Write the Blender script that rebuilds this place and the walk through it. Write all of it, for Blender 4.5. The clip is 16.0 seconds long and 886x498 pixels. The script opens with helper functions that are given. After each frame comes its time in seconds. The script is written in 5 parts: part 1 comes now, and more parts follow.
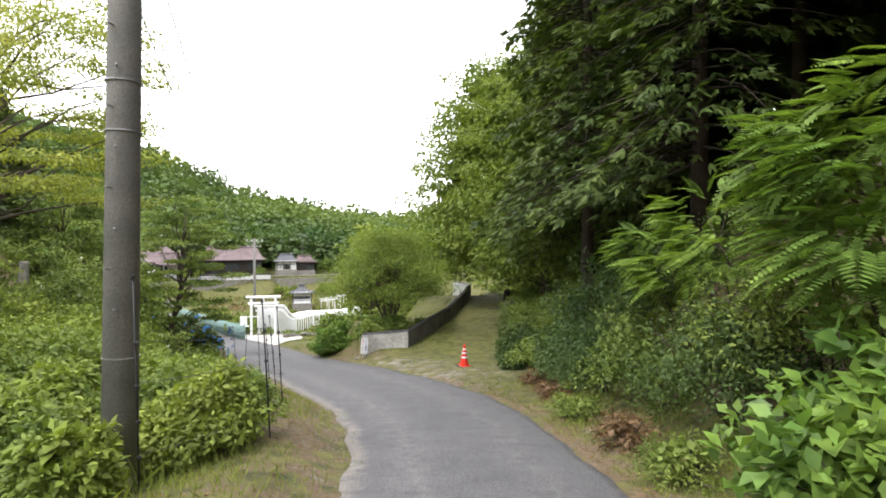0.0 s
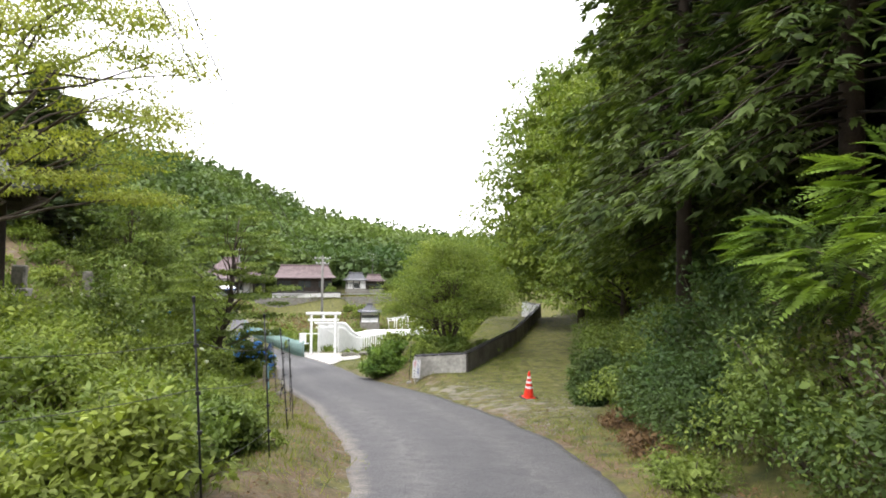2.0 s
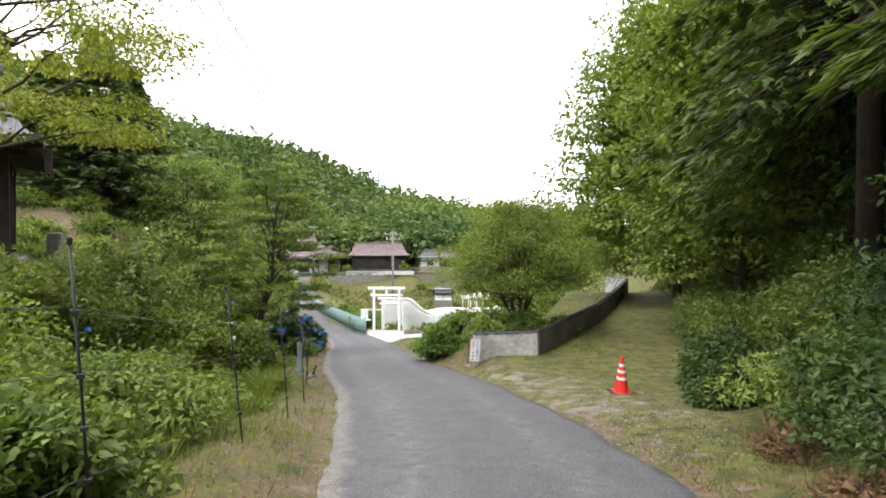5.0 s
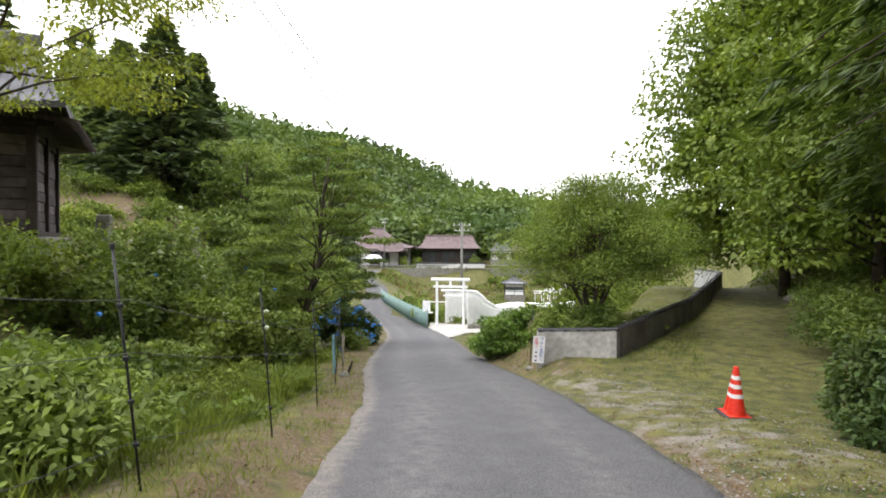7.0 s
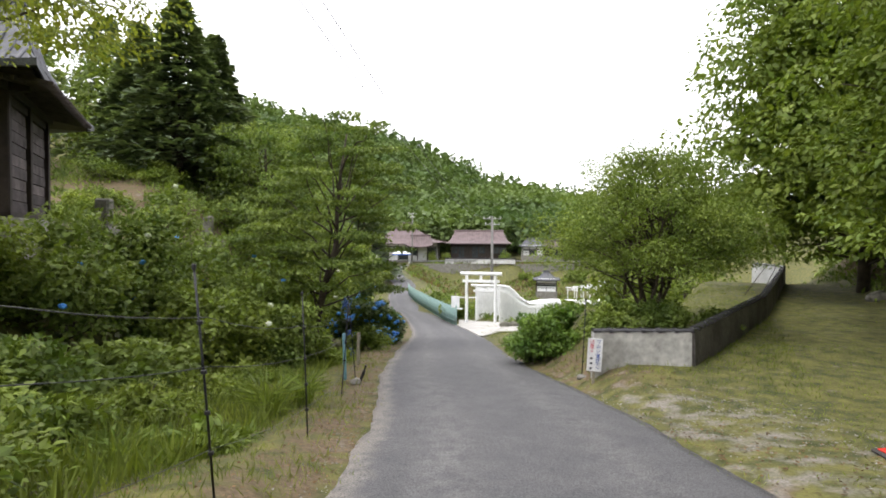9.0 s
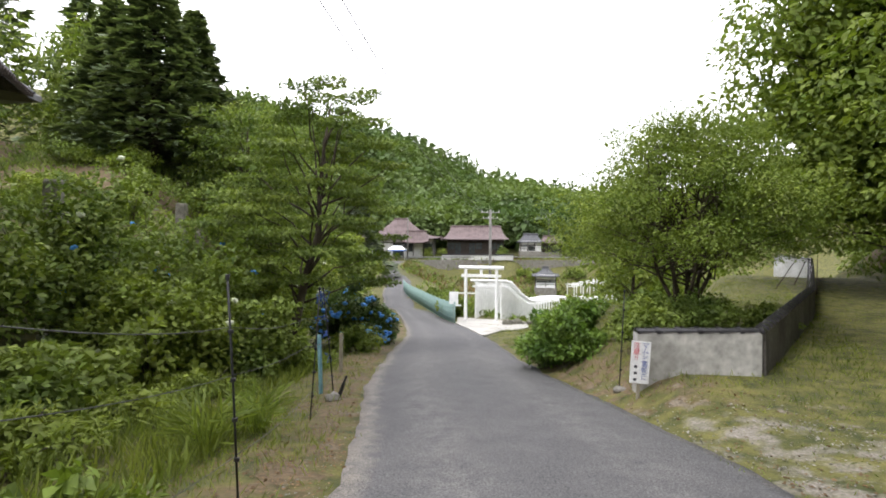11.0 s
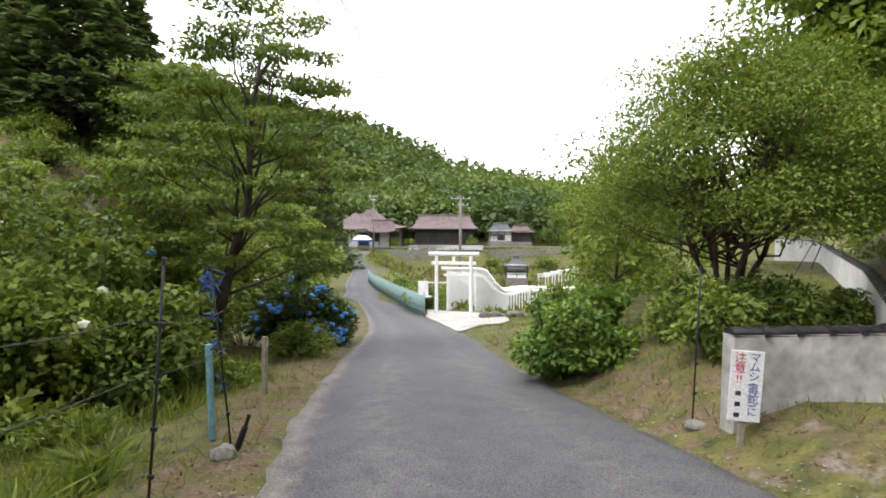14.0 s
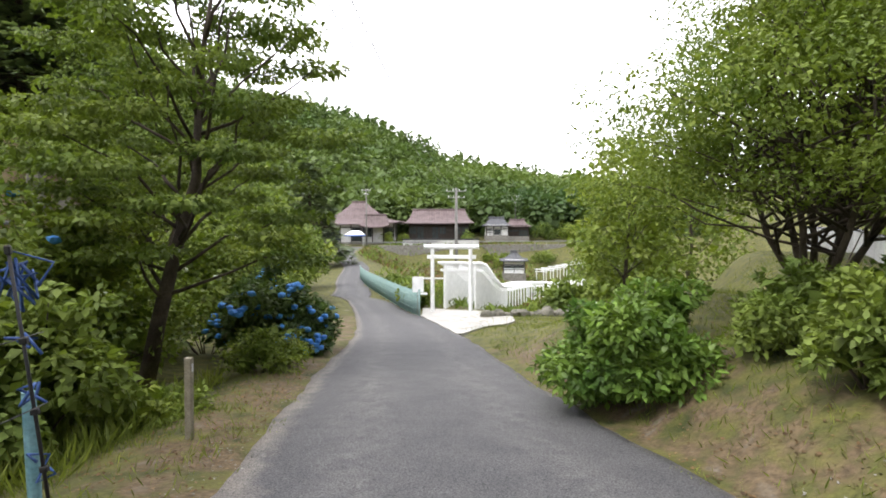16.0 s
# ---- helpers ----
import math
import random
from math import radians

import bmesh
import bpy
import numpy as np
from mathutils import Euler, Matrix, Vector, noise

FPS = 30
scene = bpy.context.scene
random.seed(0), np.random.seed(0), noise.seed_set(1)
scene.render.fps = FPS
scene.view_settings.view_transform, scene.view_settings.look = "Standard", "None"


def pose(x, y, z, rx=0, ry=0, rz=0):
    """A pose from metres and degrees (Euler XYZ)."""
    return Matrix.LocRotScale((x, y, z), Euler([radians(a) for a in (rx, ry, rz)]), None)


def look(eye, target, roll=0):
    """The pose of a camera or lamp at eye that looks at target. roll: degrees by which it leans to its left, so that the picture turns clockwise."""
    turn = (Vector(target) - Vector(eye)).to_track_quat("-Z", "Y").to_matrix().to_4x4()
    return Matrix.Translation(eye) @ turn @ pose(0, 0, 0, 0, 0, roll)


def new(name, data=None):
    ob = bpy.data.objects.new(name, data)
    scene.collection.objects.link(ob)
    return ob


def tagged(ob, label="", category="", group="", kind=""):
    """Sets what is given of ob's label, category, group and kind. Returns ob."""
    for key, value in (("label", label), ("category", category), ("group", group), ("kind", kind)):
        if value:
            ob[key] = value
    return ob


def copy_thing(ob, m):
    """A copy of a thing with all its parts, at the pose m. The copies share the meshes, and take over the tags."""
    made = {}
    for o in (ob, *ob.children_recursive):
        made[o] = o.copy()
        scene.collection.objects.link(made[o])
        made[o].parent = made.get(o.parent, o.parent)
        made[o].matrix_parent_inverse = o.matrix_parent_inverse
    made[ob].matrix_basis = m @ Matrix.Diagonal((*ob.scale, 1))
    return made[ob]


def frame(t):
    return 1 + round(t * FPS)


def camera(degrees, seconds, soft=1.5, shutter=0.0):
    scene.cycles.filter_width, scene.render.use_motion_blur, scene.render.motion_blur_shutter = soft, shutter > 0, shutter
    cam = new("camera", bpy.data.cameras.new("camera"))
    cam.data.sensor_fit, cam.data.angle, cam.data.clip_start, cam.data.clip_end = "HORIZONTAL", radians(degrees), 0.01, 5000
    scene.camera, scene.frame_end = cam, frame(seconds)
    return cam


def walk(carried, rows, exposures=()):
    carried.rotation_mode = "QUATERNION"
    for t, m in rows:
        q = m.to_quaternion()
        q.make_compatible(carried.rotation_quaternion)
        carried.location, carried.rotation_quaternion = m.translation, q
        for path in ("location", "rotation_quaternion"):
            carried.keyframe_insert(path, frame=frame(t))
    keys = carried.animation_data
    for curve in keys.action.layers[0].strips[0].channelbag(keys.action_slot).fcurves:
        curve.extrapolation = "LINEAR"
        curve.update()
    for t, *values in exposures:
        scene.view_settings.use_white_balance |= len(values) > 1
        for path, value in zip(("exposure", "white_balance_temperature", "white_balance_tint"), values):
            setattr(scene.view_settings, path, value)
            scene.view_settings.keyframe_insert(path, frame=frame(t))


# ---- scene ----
cam = camera(76.9, 16.0, soft=1.8)
METRES, EYE, TILT, LEAN, TURN = 20.0, 1.55, -0.5, 0.25, 0.0
ROWS = [
    (0.0, 0.0, 0.0, 0.0, -0.0, 0.0, -0.0),
    (0.5, 0.009, 0.031, -0.0039, 1.65, 1.22, -0.15),
    (1.0, 0.0135, 0.0643, -0.0101, 4.23, 1.92, -0.54),
    (1.5, 0.0157, 0.0981, -0.0153, 6.04, 2.05, -0.42),
    (2.0, 0.0142, 0.1297, -0.0185, 7.33, 2.22, -0.76),
    (2.5, 0.0118, 0.1617, -0.0241, 8.32, 2.76, -0.56),
    (3.0, 0.0092, 0.1926, -0.0298, 9.95, 2.21, -0.68),
    (3.5, 0.0112, 0.2245, -0.0351, 11.12, 1.49, -0.3),
    (6.0, 0.0075, 0.3862, -0.0574, 19.01, -0.37, -0.38),
    (6.5, 0.0055, 0.4177, -0.0624, 21.06, -0.25, -0.28),
    (7.0, -0.0055, 0.4481, -0.0675, 22.85, -0.51, -0.62),
    (7.5, -0.017, 0.4772, -0.0721, 24.19, -0.69, -0.71),
    (8.0, -0.0306, 0.5052, -0.0761, 25.13, -0.74, -0.79),
    (8.5, -0.0418, 0.5317, -0.0804, 25.48, -0.83, -0.7),
    (9.0, -0.0557, 0.5577, -0.0838, 25.82, -0.88, -0.75),
    (11.5, -0.1203, 0.6879, -0.104, 24.95, -1.27, -0.64),
    (12.0, -0.129, 0.713, -0.1072, 23.8, -1.31, -0.4),
    (12.5, -0.1433, 0.7392, -0.1117, 23.01, -1.37, -0.71),
    (13.0, -0.1563, 0.7655, -0.1152, 22.57, -1.46, -0.57),
    (13.5, -0.1715, 0.7926, -0.1189, 22.26, -1.58, -0.62),
    (14.0, -0.186, 0.8192, -0.1232, 22.03, -1.93, -0.54),
    (14.5, -0.2009, 0.8471, -0.1267, 22.0, -2.17, -0.53),
    (15.0, -0.2135, 0.8752, -0.1294, 21.64, -2.45, -0.33),
    (15.5, -0.2267, 0.9034, -0.1326, 21.7, -2.45, -0.39),
    (16.0, -0.237, 0.9327, -0.1355, 21.45, -2.34, -0.25),
]
walk(cam, [(t, pose(0, 0, EYE, TILT, LEAN, TURN) @ pose(METRES * x, METRES * y, METRES * z, 90 + pitch, roll, yaw)) for t, x, y, z, yaw, pitch, roll in ROWS], exposures=((0.0, 0.80), (3.5, 0.76), (7.0, 0.62), (9.0, 0.50), (13.0, 0.52), (16.0, 0.62)))

# ---------------------------------------------------------------- light
world = bpy.data.worlds.new("overcast")
scene.world = world
world.use_nodes = True
wn, wl = world.node_tree.nodes, world.node_tree.links
sky = wn.new("ShaderNodeTexSky")
sky.sky_type, sky.sun_disc = "NISHITA", False
sky.sun_elevation, sky.sun_rotation = radians(58), radians(-35)
sky.air_density, sky.dust_density = 1.0, 4.0
veil = wn.new("ShaderNodeMixRGB")          # thin bright cloud in front of the blue
veil.inputs[0].default_value = 0.82
veil.inputs[2].default_value = (15.1, 14.9, 15.8, 1)
wl.new(sky.outputs[0], veil.inputs[1])
wl.new(veil.outputs[0], wn["Background"].inputs[0])
wn["Background"].inputs[1].default_value = 0.15

sun = new("sun", bpy.data.lights.new("sun", "SUN"))
sun.data.energy, sun.data.angle, sun.data.color = 1.9, radians(14), (1.0, 0.96, 0.9)
sun.matrix_world = look((-20, -30, 58), (0, 0, 0))

# ---------------------------------------------------------------- materials


def mat(name, a, b, scale=4.0, rough=0.8, bump=0.2, fine=40.0, metal=0.0, c=None, island=0.0, sheen=0.0, obj=False, spec=0.35, dist=0.02):
    """A surface that varies between two colours at a coarse and a fine scale, with relief."""
    m = bpy.data.materials.new(name)
    m.use_nodes = True
    n, l = m.node_tree.nodes, m.node_tree.links
    p = n["Principled BSDF"]
    if obj:
        co = n.new("ShaderNodeTexCoord").outputs["Object"]
    else:
        co = n.new("ShaderNodeNewGeometry").outputs["Position"]
    n1, n2 = n.new("ShaderNodeTexNoise"), n.new("ShaderNodeTexNoise")
    for node, s, d in ((n1, scale, 5), (n2, fine, 3)):
        node.inputs["Scale"].default_value, node.inputs["Detail"].default_value = s, d
        l.new(co, node.inputs["Vector"])
    ramp = n.new("ShaderNodeValToRGB")
    ramp.color_ramp.elements[0].position, ramp.color_ramp.elements[1].position = 0.32, 0.68
    ramp.color_ramp.elements[0].color, ramp.color_ramp.elements[1].color = (*a, 1), (*b, 1)
    l.new(n1.outputs[0], ramp.inputs[0])
    out = ramp.outputs[0]
    mix = n.new("ShaderNodeMixRGB")
    mix.blend_type, mix.inputs[0].default_value = "OVERLAY", 0.55
    l.new(out, mix.inputs[1])
    l.new(n2.outputs[0], mix.inputs[2])
    out = mix.outputs[0]
    if island:
        g = n.new("ShaderNodeNewGeometry")
        hsv = n.new("ShaderNodeHueSaturation")
        mr = n.new("ShaderNodeMapRange")
        mr.inputs[3].default_value, mr.inputs[4].default_value = 1 - island, 1 + island
        l.new(g.outputs["Random Per Island"], mr.inputs[0])
        l.new(mr.outputs[0], hsv.inputs["Value"])
        l.new(out, hsv.inputs["Color"])
        out = hsv.outputs[0]
    l.new(out, p.inputs["Base Color"])
    p.inputs["Roughness"].default_value, p.inputs["Metallic"].default_value = rough, metal
    p.inputs["Specular IOR Level"].default_value = spec
    if bump:
        bp = n.new("ShaderNodeBump")
        bp.inputs["Strength"].default_value, bp.inputs["Distance"].default_value = bump, dist
        l.new(n2.outputs[0], bp.inputs["Height"])
        l.new(bp.outputs[0], p.inputs["Normal"])
    return m


def leaf_mat(name, a, b, scale=0.6, glow=0.33, island=0.35, rough=0.5):
    """Leaves: two greens over the crown, each leaf of its own value, some light through the blade."""
    m = mat(name, a, b, scale, rough, 0, 7.0, island=island, spec=0.16)
    n, l = m.node_tree.nodes, m.node_tree.links
    p = n["Principled BSDF"]
    col = p.inputs["Base Color"].links[0].from_socket
    tr = n.new("ShaderNodeBsdfTranslucent")
    tint = n.new("ShaderNodeMixRGB")
    tint.blend_type, tint.inputs[0].default_value, tint.inputs[2].default_value = "MULTIPLY", 1.0, (1.1, 1.15, 0.5, 1)
    l.new(col, tint.inputs[1])
    l.new(tint.outputs[0], tr.inputs[0])
    add = n.new("ShaderNodeMixShader")
    add.inputs[0].default_value = glow
    l.new(p.outputs[0], add.inputs[1])
    l.new(tr.outputs[0], add.inputs[2])
    l.new(add.outputs[0], n["Material Output"].inputs[0])
    return m


M_LEAF_MID = leaf_mat("leaf_mid", (0.078, 0.124, 0.029), (0.190, 0.240, 0.055), island=0.3)
M_LEAF_LIGHT = leaf_mat("leaf_light", (0.108, 0.160, 0.032), (0.212, 0.256, 0.052))
M_LEAF_YELLOW = leaf_mat("leaf_yellow", (0.199, 0.250, 0.048), (0.339, 0.351, 0.074))
M_LEAF_MAPLE = leaf_mat("leaf_maple", (0.094, 0.145, 0.027), (0.195, 0.245, 0.046), scale=0.9, island=0.2)
M_LEAF_DARK = leaf_mat("leaf_dark", (0.038, 0.072, 0.024), (0.092, 0.134, 0.042), glow=0.35)
M_LEAF_CEDAR = leaf_mat("leaf_cedar", (0.026, 0.048, 0.026), (0.060, 0.092, 0.042), glow=0.25)
M_LEAF_HILL_CEDAR = leaf_mat("leaf_hill_cedar", (0.080, 0.112, 0.062), (0.150, 0.190, 0.098), glow=0.3)
M_LEAF_HINOKI = leaf_mat("leaf_hinoki", (0.040, 0.068, 0.020), (0.112, 0.152, 0.040), scale=0.45, glow=0.3)
M_LEAF_FROND = leaf_mat("leaf_frond", (0.089, 0.158, 0.034), (0.179, 0.259, 0.047), scale=0.5)
M_LEAF_BROAD = leaf_mat("leaf_broad", (0.074, 0.144, 0.033), (0.168, 0.253, 0.048), scale=1.5, rough=0.35)
M_LEAF_DRY = leaf_mat("leaf_dry", (0.075, 0.046, 0.022), (0.185, 0.118, 0.062), glow=0.2)
M_GRASS = leaf_mat("grass_blade", (0.098, 0.136, 0.029), (0.205, 0.232, 0.052), scale=0.8, glow=0.4)
M_WOODS = leaf_mat("far_leaves", (0.046, 0.084, 0.030), (0.140, 0.190, 0.056), scale=0.035, glow=0.3, island=0.12)
M_BLUE = leaf_mat("hydrangea_blue", (0.045, 0.180, 0.540), (0.105, 0.300, 0.660), scale=3, glow=0.2, island=0.2)
M_WHITE_FLOWER = leaf_mat("flower_white", (0.450, 0.488, 0.338), (0.600, 0.615, 0.525), scale=3, glow=0.2, island=0.1)
M_BARK = mat("bark", (0.036, 0.027, 0.021), (0.090, 0.072, 0.054), 3, 0.9, 0.6, 30)
M_BARK_RED = mat("bark_conifer", (0.026, 0.018, 0.014), (0.056, 0.042, 0.033), 2, 0.9, 0.6, 25)
M_CONCRETE = mat("concrete_pole", (0.134, 0.131, 0.122), (0.190, 0.184, 0.173), 2.5, 0.8, 0.1, 60)
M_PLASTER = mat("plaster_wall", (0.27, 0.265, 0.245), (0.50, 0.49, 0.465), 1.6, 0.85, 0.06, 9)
# long outer sides of the garden wall: mossy weathering plus shade, both in the colour
M_PLASTER_DARK = mat("plaster_weathered_shaded", (0.075, 0.068, 0.063), (0.165, 0.15, 0.138), 1.3, 0.9, 0.1, 12)
M_TILE = mat("roof_tile_glazed", (0.014, 0.014, 0.016), (0.034, 0.032, 0.034), 6, 0.22, 0.1, 40)
M_TILE_GREY = mat("roof_tile_grey", (0.050, 0.052, 0.059), (0.099, 0.102, 0.109), 1.5, 0.6, 0.1, 20)
M_TILE_RED = mat("roof_tile_red", (0.085, 0.060, 0.060), (0.145, 0.108, 0.107), 1.2, 0.6, 0.1, 15)
M_ROOF_BLUE = mat("roof_sheet_blue", (0.099, 0.155, 0.167), (0.149, 0.211, 0.223), 1.2, 0.5, 0.05, 15)
M_WHITE = mat("white_paint", (0.74, 0.75, 0.76), (0.86, 0.87, 0.88), 3, 0.5, 0.05, 40)
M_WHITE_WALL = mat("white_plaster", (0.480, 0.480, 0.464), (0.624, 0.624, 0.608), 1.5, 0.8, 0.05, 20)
M_DARK_WOOD = mat("dark_wood", (0.016, 0.011, 0.009), (0.036, 0.026, 0.020), 4, 0.8, 0.2, 40)
M_OLD_WOOD = mat("weathered_board", (0.037, 0.027, 0.022), (0.083, 0.065, 0.059), 5, 0.85, 0.3, 50)
M_BOARD = mat("hall_board", (0.040, 0.031, 0.030), (0.105, 0.086, 0.084), 3.0, 0.85, 0.35, 55)
bn, bl = M_BOARD.node_tree.nodes, M_BOARD.node_tree.links
bs = bn["Principled BSDF"].inputs["Base Color"]
bh, bi, bm_ = bn.new("ShaderNodeHueSaturation"), bn.new("ShaderNodeObjectInfo"), bn.new("ShaderNodeMapRange")
bm_.inputs[3].default_value, bm_.inputs[4].default_value = 0.6, 1.5
bl.new(bs.links[0].from_socket, bh.inputs["Color"])
bl.new(bi.outputs["Random"], bm_.inputs[0])
bl.new(bm_.outputs[0], bh.inputs["Value"])
bl.new(bh.outputs[0], bs)
M_STAKE = mat("grey_stake_wood", (0.174, 0.155, 0.112), (0.260, 0.236, 0.180), 9, 0.85, 0.2, 60)
M_BOX_WOOD = mat("red_brown_wood", (0.182, 0.098, 0.065), (0.273, 0.163, 0.111), 5, 0.8, 0.1, 40)
M_BLACK = mat("black_plastic", (0.008, 0.008, 0.010), (0.021, 0.021, 0.022), 6, 0.5, 0.05, 80)
M_WIRE = mat("wire", (0.021, 0.021, 0.025), (0.049, 0.049, 0.049), 3, 0.5, 0)
M_ROPE = mat("blue_rope", (0.021, 0.056, 0.175), (0.049, 0.105, 0.294), 9, 0.6, 0.1)
M_BLUE_PIPE = mat("pale_blue_pipe", (0.104, 0.234, 0.273), (0.182, 0.325, 0.358), 7, 0.6, 0.05)
M_ORANGE = mat("cone_orange", (0.465, 0.019, 0.009), (0.562, 0.034, 0.015), 9, 0.45, 0.05)
M_REFLECT = mat("reflective_band", (0.510, 0.517, 0.525), (0.600, 0.600, 0.600), 9, 0.4, 0.05)
M_RUBBER = mat("rubber_base", (0.021, 0.021, 0.022), (0.049, 0.045, 0.042), 9, 0.8, 0.1)
M_STONE = mat("stone", (0.124, 0.118, 0.102), (0.248, 0.236, 0.211), 4, 0.9, 0.4, 40)
M_STONE_DARK = mat("mossy_stone", (0.081, 0.081, 0.062), (0.186, 0.174, 0.143), 5, 0.9, 0.5, 40)
M_SIGN = mat("sign_board", (0.570, 0.578, 0.585), (0.630, 0.630, 0.637), 4, 0.45, 0)
M_INK_RED = mat("ink_red", (0.420, 0.014, 0.035), (0.455, 0.021, 0.042), 4, 0.5, 0)
M_INK_BLUE = mat("ink_blue", (0.021, 0.056, 0.252), (0.028, 0.070, 0.280), 4, 0.5, 0)
M_INK_BLACK = mat("ink_black", (0.021, 0.021, 0.028), (0.035, 0.035, 0.042), 4, 0.5, 0)
M_NET = mat("green_net", (0.195, 0.312, 0.293), (0.273, 0.390, 0.370), 5, 0.6, 0.05)
M_APRON = mat("concrete_apron", (0.285, 0.277, 0.259), (0.405, 0.394, 0.367), 1.5, 0.85, 0.15, 30)
M_STEEL = mat("galvanised_steel", (0.245, 0.252, 0.259), (0.350, 0.350, 0.350), 6, 0.4, 0.05, metal=0.8)
M_GLASS = mat("window_glass", (0.03, 0.035, 0.04), (0.05, 0.06, 0.06), 2, 0.12, 0, spec=0.6)
M_TARP = mat("blue_canopy", (0.035, 0.098, 0.350), (0.056, 0.140, 0.420), 3, 0.6, 0.05)


def zoned(name):
    """Ground: grass and moss, dry litter and pale gravel, as laid down in the mesh's own zones."""
    m = mat(name, (0.034, 0.042, 0.011), (0.122, 0.114, 0.031), 3.2, 0.95, 0.5, 30, dist=0.02)
    n, l = m.node_tree.nodes, m.node_tree.links
    p = n["Principled BSDF"]
    out = p.inputs["Base Color"].links[0].from_socket
    pos = n.new("ShaderNodeNewGeometry").outputs["Position"]
    for attr, a, b, sc in (("litter", (0.062, 0.044, 0.024), (0.15, 0.108, 0.062), 18.0), ("gravel", (0.10, 0.09, 0.07), (0.24, 0.22, 0.19), 30.0)):
        at = n.new("ShaderNodeAttribute")
        at.attribute_name = attr
        no, big = n.new("ShaderNodeTexNoise"), n.new("ShaderNodeTexNoise")
        no.inputs["Scale"].default_value, no.inputs["Detail"].default_value = sc, 6
        big.inputs["Scale"].default_value, big.inputs["Detail"].default_value = 2.6, 9
        l.new(pos, no.inputs["Vector"])
        l.new(pos, big.inputs["Vector"])
        rp = n.new("ShaderNodeValToRGB")
        rp.color_ramp.elements[0].position, rp.color_ramp.elements[1].position = 0.3, 0.7
        rp.color_ramp.elements[0].color, rp.color_ramp.elements[1].color = (*a, 1), (*b, 1)
        l.new(no.outputs[0], rp.inputs[0])
        s1 = n.new("ShaderNodeMath")
        s1.operation = "MULTIPLY_ADD"
        s1.inputs[1].default_value, s1.inputs[2].default_value = 2.4, -1.2
        l.new(big.outputs[0], s1.inputs[0])
        s2 = n.new("ShaderNodeMath")
        s2.operation = "ADD"
        l.new(s1.outputs[0], s2.inputs[0])
        l.new(at.outputs["Fac"], s2.inputs[1])
        s3 = n.new("ShaderNodeMapRange")
        s3.inputs[1].default_value, s3.inputs[2].default_value = 0.3, 0.7
        l.new(s2.outputs[0], s3.inputs[0])
        mx = n.new("ShaderNodeMixRGB")
        l.new(s3.outputs[0], mx.inputs[0])
        l.new(out, mx.inputs[1])
        l.new(rp.outputs[0], mx.inputs[2])
        out = mx.outputs[0]
    l.new(out, p.inputs["Base Color"])
    return m


def asphalt(name):
    m = mat(name, (0.064, 0.064, 0.067), (0.084, 0.083, 0.085), 2.4, 0.82, 0.6, 95, dist=0.008)
    n, l = m.node_tree.nodes, m.node_tree.links
    p = n["Principled BSDF"]
    out = p.inputs["Base Color"].links[0].from_socket
    at = n.new("ShaderNodeAttribute")
    at.attribute_name = "edge"
    no = n.new("ShaderNodeTexNoise")
    no.inputs["Scale"].default_value, no.inputs["Detail"].default_value = 4.5, 14
    l.new(n.new("ShaderNodeNewGeometry").outputs["Position"], no.inputs["Vector"])
    s2 = n.new("ShaderNodeMath")
    s2.operation = "MULTIPLY_ADD"
    s2.inputs[1].default_value = 1.2
    l.new(no.outputs[0], s2.inputs[0])
    l.new(at.outputs["Fac"], s2.inputs[2])
    s3 = n.new("ShaderNodeMapRange")
    s3.inputs[1].default_value, s3.inputs[2].default_value = 1.1, 1.7
    s3.inputs[4].default_value = 0.6
    l.new(s2.outputs[0], s3.inputs[0])
    mx = n.new("ShaderNodeMixRGB")
    mx.inputs[2].default_value = (0.23, 0.205, 0.175, 1)
    l.new(s3.outputs[0], mx.inputs[0])
    l.new(out, mx.inputs[1])
    wear = n.new("ShaderNodeAttribute")
    wear.attribute_name = "wear"
    patch, cut = n.new("ShaderNodeTexNoise"), n.new("ShaderNodeMapRange")
    patch.inputs["Scale"].default_value, patch.inputs["Detail"].default_value = 5.0, 8
    l.new(no.inputs["Vector"].links[0].from_socket, patch.inputs["Vector"])
    cut.inputs[1].default_value, cut.inputs[2].default_value, cut.inputs[4].default_value = 0.35, 0.75, 0.75
    l.new(patch.outputs[0], cut.inputs[0])
    mul, pale = n.new("ShaderNodeMath"), n.new("ShaderNodeMixRGB")
    mul.operation = "MULTIPLY"
    l.new(wear.outputs["Fac"], mul.inputs[0])
    l.new(cut.outputs[0], mul.inputs[1])
    pale.inputs[2].default_value = (0.15, 0.145, 0.14, 1)
    l.new(mul.outputs[0], pale.inputs[0])
    l.new(mx.outputs[0], pale.inputs[1])
    grit, gm2, gx2 = n.new("ShaderNodeTexNoise"), n.new("ShaderNodeMapRange"), n.new("ShaderNodeMixRGB")
    grit.inputs["Scale"].default_value, grit.inputs["Detail"].default_value = 70.0, 4
    l.new(no.inputs["Vector"].links[0].from_socket, grit.inputs["Vector"])
    gm2.inputs[1].default_value, gm2.inputs[2].default_value = 0.36, 0.64
    gm2.inputs[3].default_value, gm2.inputs[4].default_value = 0.45, 1.55
    l.new(grit.outputs[0], gm2.inputs[0])
    gx2.blend_type, gx2.inputs[0].default_value = "MULTIPLY", 1.0
    l.new(pale.outputs[0], gx2.inputs[1])
    l.new(gm2.outputs[0], gx2.inputs[2])
    l.new(gx2.outputs[0], p.inputs["Base Color"])
    return m


